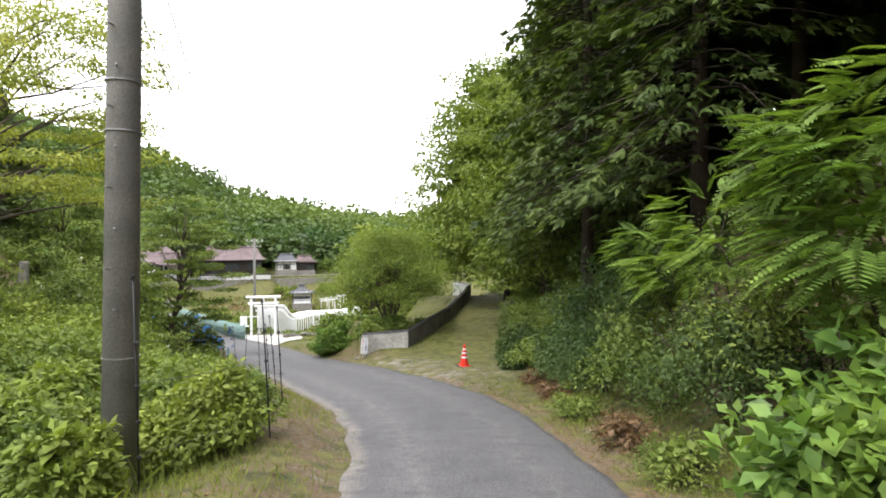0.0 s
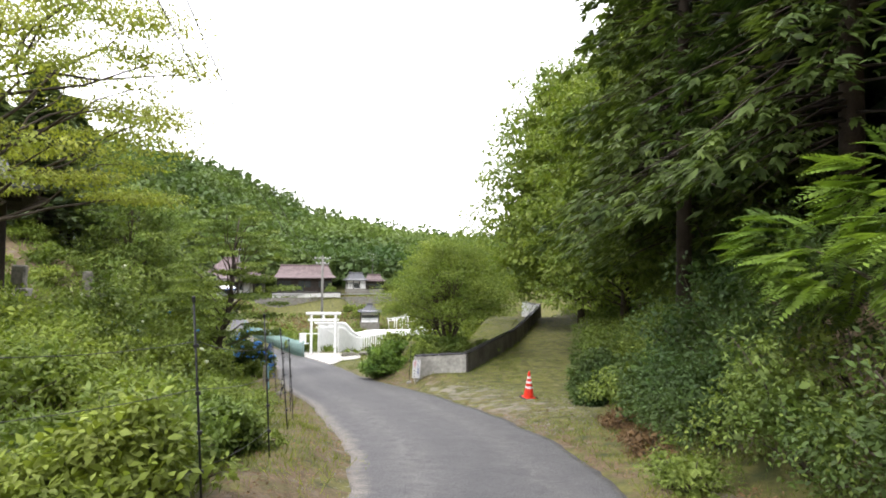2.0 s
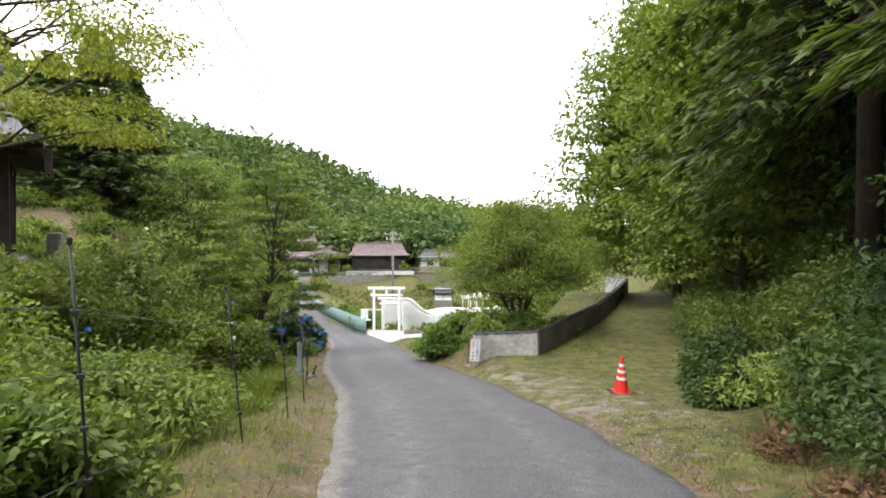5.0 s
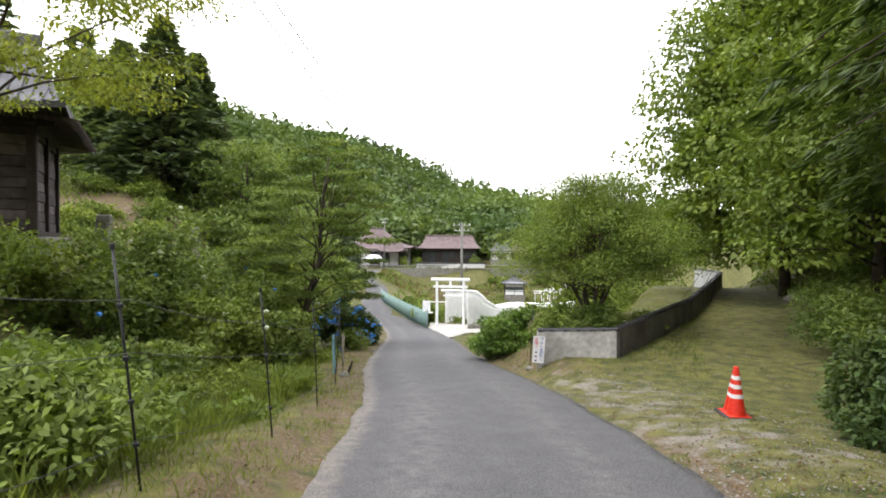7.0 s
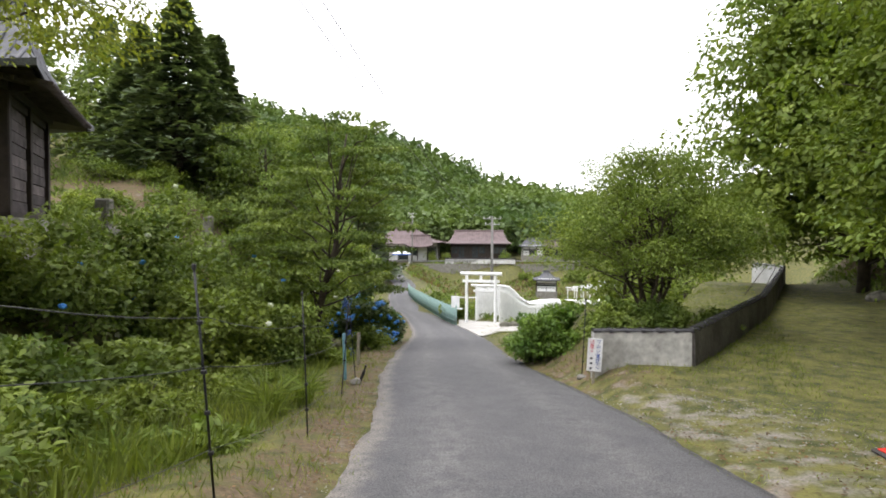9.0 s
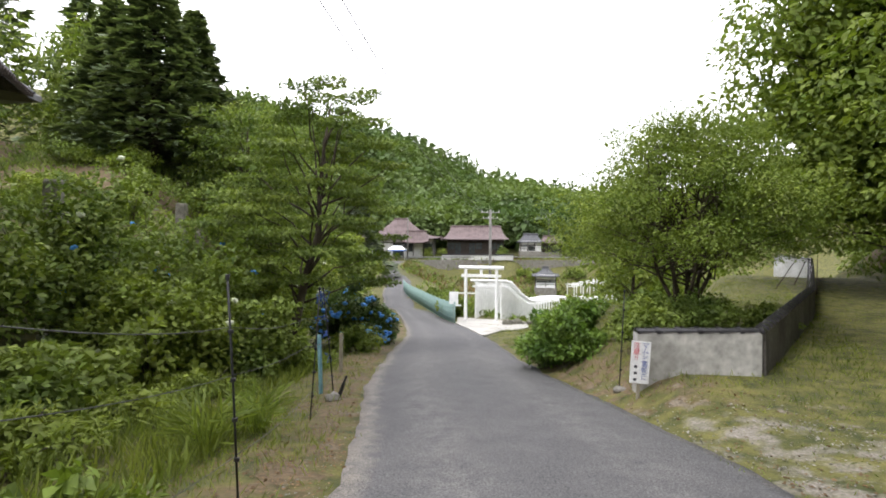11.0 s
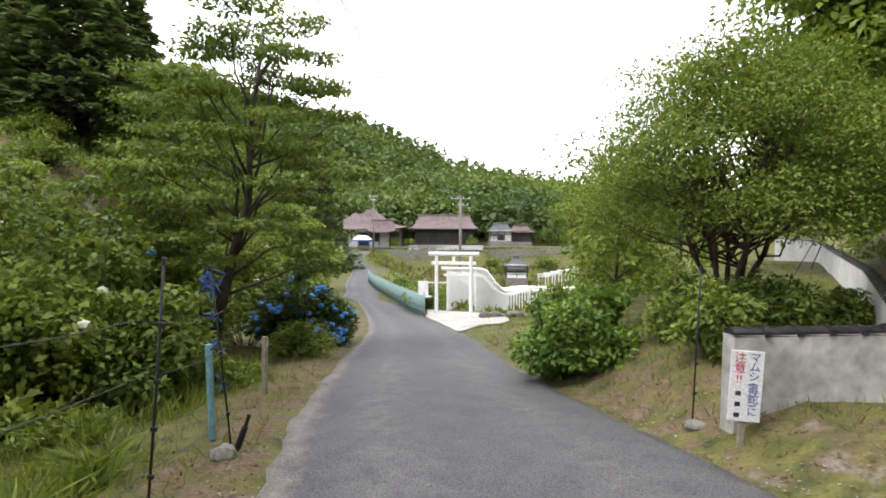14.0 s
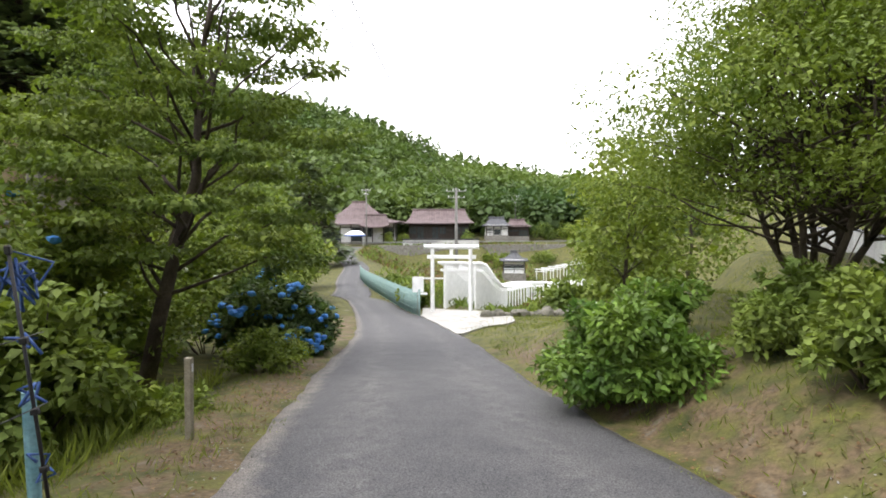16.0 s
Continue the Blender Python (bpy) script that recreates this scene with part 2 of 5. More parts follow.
M_GROUND = zoned("ground_cover")
M_ASPHALT = asphalt("asphalt")

# ---------------------------------------------------------------- mesh helpers


def mesh(name, verts, faces, material, smooth=False):
    me = bpy.data.meshes.new(name)
    me.from_pydata([tuple(v) for v in verts], [], [tuple(f) for f in faces])
    me.materials.append(material)
    if smooth:
        me.shade_smooth()
    return me


def quads(name, verts, material, n=4):
    """Many separate n-sided faces: verts is an (N, n, 3) array."""
    verts = np.asarray(verts, dtype=np.float32)
    count = len(verts)
    me = bpy.data.meshes.new(name)
    me.vertices.add(count * n)
    me.vertices.foreach_set("co", verts.reshape(-1))
    me.loops.add(count * n)
    me.loops.foreach_set("vertex_index", np.arange(count * n, dtype=np.int32))
    me.polygons.add(count)
    me.polygons.foreach_set("loop_start", np.arange(0, count * n, n, dtype=np.int32))
    me.update(calc_edges=True)
    me.materials.append(material)
    return me


def part(name, data, material, parent, label=""):
    """One mesh object under a thing or a part; data is a bmesh or a mesh."""
    if isinstance(data, bmesh.types.BMesh):
        me = bpy.data.meshes.new(name)
        data.to_mesh(me)
        data.free()
        me.materials.append(material)
    else:
        me = data
    ob = new(name, me)
    ob.parent = parent
    return tagged(ob, label)


def thing(name, m, label, category, group="", kind=""):
    ob = new(name)
    ob.matrix_world = m
    return tagged(ob, label, category, group, kind)


def box(bm, x0, x1, y0, y1, z0, z1, bevel=0.0, m=None):
    vs = [bm.verts.new((x, y, z)) for x in (x0, x1) for y in (y0, y1) for z in (z0, z1)]
    if m is not None:
        for v in vs:
            v.co = m @ v.co
    fs = [bm.faces.new([vs[i] for i in f]) for f in ((0, 1, 3, 2), (4, 6, 7, 5), (0, 4, 5, 1), (2, 3, 7, 6), (0, 2, 6, 4), (1, 5, 7, 3))]
    if bevel:
        es = {e for f in fs for e in f.edges}
        bmesh.ops.bevel(bm, geom=list(es), offset=bevel, segments=1, affect="EDGES")
    return bm


def boxed(*a, **k):
    return box(bmesh.new(), *a, **k)


def tube_data(points, radii, sides=8, cap=True):
    """Vertices and faces of a tapered tube along points."""
    pts = [Vector(p) for p in points]
    vs, fs = [], []
    for i, p in enumerate(pts):
        d = (pts[min(i + 1, len(pts) - 1)] - pts[max(i - 1, 0)]).normalized()
        u = d.cross(Vector((0.31, 0.95, 0.08))).normalized()
        w = d.cross(u)
        for k in range(sides):
            a = 2 * math.pi * k / sides
            vs.append(p + (u * math.cos(a) + w * math.sin(a)) * radii[i])
    for i in range(len(pts) - 1):
        for k in range(sides):
            a, b = i * sides + k, i * sides + (k + 1) % sides
            fs.append((a, b, b + sides, a + sides))
    if cap:
        fs.append(tuple(range(sides))[::-1])
        fs.append(tuple(range((len(pts) - 1) * sides, len(pts) * sides)))
    return vs, fs


def tubes(name, runs, material, sides=8):
    vs, fs = [], []
    for pts, rad in runs:
        v, f = tube_data(pts, rad, sides)
        k = len(vs)
        vs += v
        fs += [tuple(i + k for i in q) for q in f]
    return mesh(name, vs, fs, material, True)


# ---------------------------------------------------------------- the lie of the land
PROFILE_Y = (-80, -20, 0, 2.6, 5.1, 7.7, 10.1, 12.2, 14.2, 16.4, 18.6, 24, 30, 42, 60, 80, 95, 120)
PROFILE_Z = (9.0, 2.8, 0.05, -0.34, -0.79, -1.17, -1.56, -1.89, -2.21, -2.54, -2.8, -3.5, -4.2, -5.5, -6.3, -6.0, -5.3, -4.8)
EDGE_Y = (-80, -5, 5.2, 7.4, 10, 12, 14, 16, 18, 20, 22, 24, 26.5, 29, 32, 36, 40, 45, 55, 62, 67.5, 73.8, 80, 87.7, 97, 110)
EDGE_L = (-1, -0.9, -0.82, -1.3, -1.8, -2.6, -3.6, -4.5, -5.45, -6.75, -7.95, -8.95, -10.2, -11.3, -12.65, -14.9, -17.3, -20.6, -28, -32.6, -34.6, -38.2, -44, -49, -53, -57)
EDGE_R = (1.8, 1.75, 1.74, 1.59, 1.5, 1.1, 0.42, -0.37, -1.3, -2.4, -3.65, -4.85, -6.3, -7.65, -9.15, -11.5, -14.0, -17.9, -25.2, -29.8, -31.6, -34.8, -40.6, -45.8, -49.8, -54)
LINE_Y = (-80, 0, 5, 8, 10, 12, 14, 18.6, 42)
LINE_X = (0.3, 0, 0.2, 0.1, -0.6, -1.6, -2.5, -4.75, -15)


def fall(x, y):
    """Height of the lane's own slope, whose level lines lie square to its course."""
    c = np.interp(y, LINE_Y, LINE_X)
    w = np.clip((y - 8) / 8, 0, 1) * np.clip((50 - y) / 10, 0, 1)
    return np.interp(y - 0.36 * np.clip(x - c, -5, 5) * w, PROFILE_Y, PROFILE_Z)



def ramp(v, a, b):
    s = np.clip((v - a) / (b - a), 0, 1)
    return s * s * (3 - 2 * s)


def waves(x, y, s, seed=0.0):
    """Cheap smooth unevenness, about -1 to 1."""
    return (np.sin(x * s + 1.3 * np.sin(y * s * 0.7 + seed)) + np.sin(y * s * 1.17 + 1.7 * np.sin(x * s * 0.6 + seed * 2 + 1))) * 0.5


def land(x, y):
    """Height of the ground, in metres, for arrays or numbers."""
    x, y = np.asarray(x, float), np.asarray(y, float)
    f = fall(x, y)
    el, er = np.interp(y, EDGE_Y, EDGE_L), np.interp(y, EDGE_Y, EDGE_R)
    dl, dr = el - x, x - er
    # left side: a shallow ditch, then the bank up to the terrace of the hall
    terrace = 0.3 + 0.16 * np.clip(dl - 13, 0, 60)
    terrace = terrace + 2.3 * ramp(y, 25, 33) * ramp(dl, 10.5, 15.5)
    near = 1 - ramp(y, 34, 60)
    lift = np.where(y < 14, ramp(dl, 3.0, 11.0), ramp(dl, 5.2 + 0.08 * (y - 14), 12.8))
    z = f + 0.27 * ramp(dl, 0.1, 0.9) * (1 - ramp(y, 11, 18)) * (1 - ramp(dl, 4, 8)) - 0.22 * ramp(dl, 0.9, 2.4) * (1 - ramp(dl, 5, 9)) + (np.maximum(terrace, f + 0.6) - f) * lift * near
    z = z + ramp(dl, 8, 60) * 9.0 * (1 - near)
    # right side: bank under the wood; further on a level grass way and garden
    wood = np.interp(y, (-30, 0, 10, 15.5, 18, 24, 31, 38, 44.5, 47.5, 52, 62, 75), (2.6, 2.6, 2.5, 2.1, 2.3, 2.7, 3.9, 4.1, 3.5, 2.2, 0.8, 2.0, 6.0))
    bank = 2.6 * ramp(x - wood, 0, 4.5) + 0.42 * np.clip(x - wood - 3, 0, 40)
    level = -2.82 + 0.35 * ramp(y, 30, 46) - 0.05 * np.clip(x + 1, -5, 0)
    keep = ramp(y, 15, 20) * (1 - ramp(y, 52, 75) * 0.0)
    garden = np.maximum(f, np.where(y < 47, level, level - 3.2 * ramp(y, 47, 56)))
    share = ramp(dr, 0.0 + 0.06 * np.clip(y - 22, 0, 20), 0.9 + 0.3 * np.clip(y - 21, 0, 20)) * keep
    share = share * (1 - ramp(y, 46, 54)) * (1 - ramp(y, 29.5, 36) * (1 - ramp(x, -4.2, -1.2)))
    z = np.where(dr > 0, f + (garden - f) * share + bank + 0.10 * ramp(dr, 0.2, 1.2), z)
    # the hollow below the lane that the row of gates runs down into
    hollow = np.interp(y, (42, 44, 70, 86), (0, -0.1, -3.6, -4.2)) * (1 - ramp(y - 0.5 * np.clip(x + 46.5, 0, 40), 100.4, 101.6))
    hollow = hollow * (1 - 0.35 * ramp(y - 0.5 * np.clip(x + 46.5, 0, 40), 84, 100))
    hollow = hollow - 1.3 * ramp(x, -27, -21) * ramp(y, 74, 92) * (1 - ramp(y, 104, 114))
    z = z + np.where(dr > 0, hollow * ramp(dr, 1.5, 8), 0)
    # the hills that close the valley
    az = np.degrees(np.arctan2(-(x + 4), y))
    r = np.hypot(x + 4, y)
    top = np.interp(az, (-180, -60, -25, -8, 0, 5, 12, 20, 30, 45, 60, 100, 180), (26, 30, 20, 5, 2, 3, 8, 12.5, 20, 28, 34, 36, 26))
    z = z + ramp(r, 112, 215) * (top + 5) - 4 * ramp(r, 230, 900)
    z = z + 0.03 * waves(x, y, 1.9) * ramp(np.maximum(dl, dr), 0.1, 0.8) + 0.9 * waves(x, y, 0.05, 2.0) * ramp(r, 100, 160)
    return z


def at_ground(x, y):
    return float(land(x, y))


def lines(stops):
    out = []
    for a, b, step in stops:
        out += list(np.arange(a, b, step))
    return np.array(out)


gx = lines(((-1500, -300, 150), (-300, -60, 10), (-60, -24, 1.5), (-24, 10, 0.33), (10, 40, 1.5), (40, 300, 10), (300, 1501, 150)))
gy = lines(((-1500, -200, 150), (-200, -20, 10), (-20, -3, 1.0), (-3, 48, 0.33), (48, 100, 1.5), (100, 300, 8), (300, 1601, 130)))
GX, GY = np.meshgrid(gx, gy)
GZ = land(GX, GY)
onroad = (GX > np.interp(GY, EDGE_Y, EDGE_L) - 0.02) & (GX < np.interp(GY, EDGE_Y, EDGE_R) + 0.02) & (GY < 97.5)
GZ = GZ - 0.05 * onroad
nx, ny = len(gx), len(gy)
idx = np.arange(nx * ny).reshape(ny, nx)
faces = np.stack([idx[:-1, :-1], idx[:-1, 1:], idx[1:, 1:], idx[1:, :-1]], -1).reshape(-1, 4)
gm = bpy.data.meshes.new("ground")
gm.from_pydata(np.stack([GX, GY, GZ], -1).reshape(-1, 3).tolist(), [], faces.tolist())
gm.materials.append(M_GROUND)
gm.shade_smooth()
dl = np.interp(GY, EDGE_Y, EDGE_L) - GX
dr = GX - np.interp(GY, EDGE_Y, EDGE_R)
litter = np.where(dl > 0, 0.6 * (1 - ramp(dl, 0.5, 1.8)), 0.0) * (GY < 40)
litter = np.maximum(litter, np.where(dr > 0, 0.75 * (1 - ramp(dr, 0.25, 0.8)), 0) * (GY < 17))
litter = np.maximum(litter, np.where(dr > 0, 0.5 * (1 - ramp(dr, 0.8, 2.4)), 0) * (GY > 21) * (GY < 31))
litter = np.maximum(litter, 0.8 * ramp(GX - np.interp(GY, (-30, 10, 15.5, 24, 31, 38, 44.5), (2.4, 2.4, 2.2, 2.7, 3.9, 4.1, 3.6)), 0.5, 1.8) * (GY < 60))
litter = np.maximum(litter, 0.7 * ramp(dl, 9, 11) * (GY > 24) * (GY < 40))
litter = np.maximum(litter, 0.9 * (1 - ramp(np.hypot(GX - 2.6, GY - 50), 1.5, 4.5)))
gravel = np.where(dr > 0, 0.42 * (1 - ramp(dr, 0.9, 3.2)), 0) * ramp(GY, 14, 16) * (1 - ramp(GY, 20, 22.5))
for nm, val in (("litter", litter), ("gravel", gravel)):
    gm.attributes.new(nm, "FLOAT", "POINT").data.foreach_set("value", val.reshape(-1).astype(np.float32))
tagged(new("ground", gm), "grassy mossy valley ground with litter verges and wooded hills", "ground", kind="structure")

# road: a thin worn sheet with a ragged edge, its crown a little higher than its sides
ry = np.concatenate([np.arange(-60, -4, 1.5), np.arange(-4, 48, 0.25), np.arange(48, 98, 0.8)])
ra = np.interp(ry, EDGE_Y, EDGE_L), np.interp(ry, EDGE_Y, EDGE_R)


def eased(v, k=9):
    pad = np.concatenate([np.full(k, v[0]), v, np.full(k, v[-1])])
    return np.convolve(pad, np.ones(2 * k + 1) / (2 * k + 1), "same")[k:-k]


rl, rr = eased(ra[0]) + 0.05 * waves(ry, ry * 0.3, 3.1) + 0.03 * waves(ry, ry, 9.0), eased(ra[1]) + 0.05 * waves(ry, ry * 0.4, 2.7, 1) + 0.03 * waves(ry, ry, 8.0)
cols = np.array([-0.0, 0.0, 0.04, 0.10, 0.15, 0.2, 0.27, 0.35, 0.42, 0.5, 0.58, 0.65, 0.74, 0.82, 0.90, 0.96, 1.0, 1.0])
RX = rl[:, None] + (rr - rl)[:, None] * cols[None, :]
RY = np.repeat(ry[:, None], len(cols), 1)
RZ = fall(RX, RY) + 0.012 + 0.035 * (1 - (2 * cols[None, :] - 1) ** 2) + 0.006 * waves(RX, RY, 1.3)
RZ[:, 0] -= 0.09
RZ[:, -1] -= 0.09
k = len(cols)
idx = np.arange(len(ry) * k).reshape(-1, k)
faces = np.stack([idx[:-1, :-1], idx[:-1, 1:], idx[1:, 1:], idx[1:, :-1]], -1).reshape(-1, 4)
rm = bpy.data.meshes.new("road")
rm.from_pydata(np.stack([RX, RY, RZ], -1).reshape(-1, 3).tolist(), [], faces.tolist())
rm.materials.append(M_ASPHALT)
rm.shade_smooth()
edge = np.maximum(1 - ramp(cols, 0, 0.17), 0.75 * ramp(cols, 0.93, 1.0))
rm.attributes.new("edge", "FLOAT", "POINT").data.foreach_set("value", np.tile(edge, len(ry)).astype(np.float32))
wear = np.exp(-((cols - 0.27) / 0.09) ** 2) + 0.8 * np.exp(-((cols - 0.74) / 0.08) ** 2)
rm.attributes.new("wear", "FLOAT", "POINT").data.foreach_set("value", np.tile(wear, len(ry)).astype(np.float32))
tagged(new("road", rm), "narrow worn grey asphalt lane winding downhill", "road", kind="structure")

# ---------------------------------------------------------------- plants
rng = np.random.default_rng(7)


def unit(v):
    return v / (np.linalg.norm(v, axis=-1, keepdims=True) + 1e-9)


def blades(pos, along, flat, length, width, fold=0.25):
    """Leaf quads: base, side, tip, side, with the sides a little lifted off the midrib."""
    along = unit(along)
    side = unit(np.cross(along, flat))
    nor = np.cross(side, along)
    L, W = length[:, None], width[:, None]
    mid = pos + along * L * 0.45
    return np.stack([pos, mid + side * W * 0.5 + nor * W * fold, pos + along * L, mid - side * W * 0.5 + nor * W * fold], 1)


def clump_leaves(centres, radii, count, size, flat=0.6, aspect=0.55, droop=0.25, shell=0.5, up=0.8, g=None, core=0.16):
    """Leaves scattered in ellipsoids (radii: N x 3), thicker towards the skin, blades spread outwards."""
    g = g or rng
    centres, radii = np.asarray(centres, float), np.asarray(radii, float)
    vol = radii[:, 0] * radii[:, 1]
    pick = g.choice(len(centres), count, p=vol / vol.sum())
    d = unit(g.normal(size=(count, 3)))
    rad = (shell + (1 - shell) * g.random(count)) ** 0.8 * np.where(g.random(count) < 0.13, 1.12, 1.0)
    off = d * rad[:, None] * radii[pick]
    pos = centres[pick] + off
    along = unit(d * np.array([1, 1, 0.35]) + g.normal(size=(count, 3)) * 0.7)
    along[:, 2] -= droop
    nrm = unit(np.array([0, 0, up]) + d * flat + g.normal(size=(count, 3)) * 0.45)
    s = size * (0.6 + 0.8 * g.random(count))
    fill = g.random(count) < core
    mid = centres.mean(0)
    pos[fill] = (mid + (centres[pick] - mid) * np.array([0.7, 0.7, 0.85]) + off * 0.4)[fill]
    s = np.where(fill, s * 1.6, s)
    return blades(pos, along, nrm, s, s * np.where(fill, 0.8, aspect))


def crown_mesh(name, material, *args, **kw):
    return quads(name, clump_leaves(*args, **kw), material)


def curve(p, q, sag=0.0, n=5, wob=0.1):
    p, q = np.array(p, float), np.array(q, float)
    t = np.linspace(0, 1, n)[:, None]
    w = rng.normal(size=(n, 3)) * wob * np.sin(np.pi * t)
    return p + (q - p) * t + w + np.array([0, 0, 1]) * (sag * np.sin(np.pi * t))


def tree(name, x, y, height, spread, label, leaves, size, material, stems=1, first=0.3, layers=7, flat=0.32, lean=(0, 0), trunk=0.14, clumps=60, skew=(0, 0), seed=1, bark=None, aspect=0.55, droop=0.25, round_top=0.75, base=None, up=0.8, core=0.07, shell=0.5):
    """A broadleaved tree: tapered trunk or stems, limbs that carry flattened clumps of leaves."""
    global rng
    rng = np.random.default_rng(seed)
    z = at_ground(x, y) - 0.05 if base is None else base
    root = thing(name, pose(x, y, z), label, "tree")
    runs, cen, rad = [], [], []
    tops = []
    for s in range(stems):
        a = 2 * math.pi * (s + rng.random() * 0.6) / max(stems, 1)
        out = 0.0 if stems == 1 else spread * (0.22 + 0.25 * rng.random())
        top = np.array([math.cos(a) * out + lean[0], math.sin(a) * out + lean[1], height * (0.93 if stems == 1 else 0.7 + 0.22 * rng.random())])
        foot = np.array([math.cos(a), math.sin(a), 0]) * (0.0 if stems == 1 else trunk * 1.3)
        pts = curve(foot, top, 0.0, 7, 0.07 * height / 5)
        tops.append(pts)
        w = trunk if stems == 1 else trunk * 0.62
        runs.append((pts, list(np.linspace(w, w * 0.16, 7))))
    for i in range(clumps):
        u = (i + rng.random()) / clumps
        h = first + (1 - first) * u
        prof = math.sin(math.pi * min(1, (0.22 + 0.78 * (1 - (h - first) / (1 - first)) ** round_top)) * 0.5) if h > first + 0.25 else 0.75 + 0.25 * (h - first) / 0.25
        prof = min(prof, math.sqrt(max(0.03, 1 - ((h - first) / (1.04 - first)) ** 2.2)) + 0.04)
        pts = tops[i % stems]
        j = min(5.9, h * 6 * rng.uniform(0.62, 0.9))
        o = pts[int(j)] + (pts[int(j) + 1] - pts[int(j)]) * (j % 1)
        a = i * 2.399 + rng.random()
        r = spread * prof * (0.45 + 0.6 * rng.random())
        c = np.array([math.cos(a) * r + skew[0] * h + lean[0] * h, math.sin(a) * r + skew[1] * h + lean[1] * h, h * height])
        sz = spread * (0.20 + 0.16 * rng.random()) * (0.65 + 0.5 * prof)
        cen.append(c)
        rad.append((sz, sz, sz * flat))
        if i % 2 == 0 or stems > 1:
            runs.append((curve(o, c, 0.06 * height * 0.2, 5, 0.04 * spread), list(np.linspace(trunk * 0.26, trunk * 0.05, 5))))
    for r in runs[:stems]:
        part("trunk", tubes("trunk", [r], bark or M_BARK, 8), None, root)
    tagged(part("branchwork", tubes("branchwork", runs[stems:], bark or M_BARK, 5), None, root), kind="stuff")
    part("crown", crown_mesh("crown", material, cen, rad, leaves, size, aspect=aspect, droop=droop, up=up, core=core, shell=shell), None, root)
    return root


HEADS = {}


def head_mesh(m):
    """A round flower head of many small bumps, one mesh for each colour."""
    if m.name not in HEADS:
        bm = bmesh.new()
        bmesh.ops.create_icosphere(bm, subdivisions=1, radius=1)
        for i, v in enumerate(bm.verts):
            v.co *= 1.0 + 0.16 * math.sin(i * 2.7) + 0.1 * math.sin(i * 7.1)
        me = bpy.data.meshes.new("flower_head")
        bm.to_mesh(me)
        bm.free()
        me.materials.append(m)
        HEADS[m.name] = me
    return HEADS[m.name]


def shrub(name, x, y, size3, label, leaves, size, material, category="bush", seed=1, clumps=26, aspect=0.55, flowers=None, z=None, low=0.12, stalks=10, droop=0.2, flat=0.6, up=0.8):
    """A bush: stalks from one foot and many leaf clumps filling an uneven dome."""
    global rng
    rng = np.random.default_rng(seed)
    z = at_ground(x, y) - 0.06 if z is None else z
    root = thing(name, pose(x, y, z), label, category)
    rx, ry_, h = size3
    cen, rad, runs = [], [], []
    for i in range(clumps):
        d = unit(rng.normal(size=3))
        d[2] = abs(d[2])
        k = 0.5 + 0.4 * rng.random()
        shoot = i % 3 == 2
        if shoot:
            k = 0.95 + 0.22 * rng.random()
        c = np.array([d[0] * rx * k, d[1] * ry_ * k, low * h + d[2] * h * 0.78 * k + 0.12 * h * rng.random()])
        s = (0.13 + 0.09 * rng.random()) if shoot else (0.27 + 0.2 * rng.random())
        cen.append(c)
        rad.append((rx * s, ry_ * s, h * s * 0.55))
        if i < stalks:
            runs.append((curve((c[0] * 0.12, c[1] * 0.12, 0), c, 0.05, 4, 0.03), [0.018, 0.014, 0.01, 0.006]))
    tagged(part("stemwork", tubes("stemwork", runs, M_BARK, 4), None, root), kind="stuff")
    part("foliage", crown_mesh("foliage", material, cen, rad, leaves, size, aspect=aspect, droop=droop, flat=flat, up=up), None, root)
    if flowers:
        m, n, fs, side = flowers
        cen, rad = np.array(cen), np.array(rad)
        for i in range(n):
            j = rng.integers(len(cen))
            d = unit(rng.normal(size=3) + np.array(side))
            p = cen[j] + d * rad[j] * 1.02
            o = part("flower_head", head_mesh(m), None, root)
            o.matrix_local = Matrix.Translation(p) @ Matrix.Diagonal((fs, fs, fs * 0.8, 1)) @ pose(0, 0, 0, 0, 0, 360 * rng.random())
    return root


def fronds(name, centres, radii, count, length, material, seed, face, pairs=11):
    """Feather leaves: each a rachis with paired narrow leaflets, arching outwards and down."""
    g = np.random.default_rng(seed)
    centres, radii = np.asarray(centres, float), np.asarray(radii, float)
    pick = g.integers(len(centres), size=count)
    d = unit(g.normal(size=(count, 3)) + np.array(face) * 0.8)
    pos = centres[pick] + d * radii[pick] * (0.6 + 0.4 * g.random((count, 1)))
    head = unit(d * np.array([1, 1, 0.2]) + g.normal(size=(count, 3)) * 0.35 + np.array(face) * 0.5)
    up = unit(np.array([0, 0, 1.0]) + g.normal(size=(count, 3)) * 0.2)
    side = unit(np.cross(head, up))
    nor = np.cross(side, head)
    ln = length * (0.65 + 0.6 * g.random(count))[:, None]
    out = []
    for i in range(pairs):
        u = 0.15 + 0.85 * i / (pairs - 1)
        p = pos + head * ln * u - nor * ln * 0.30 * u * u
        w = ln[:, 0] * 0.30 * math.sin(math.pi * (0.22 + 0.70 * u))
        for sgn in (-1, 1):
            a = side * sgn + head * 0.55 - nor * 0.25
            out.append(blades(p, a, nor, w, w * 0.42, 0.1))
    return quads(name, np.concatenate(out), material)


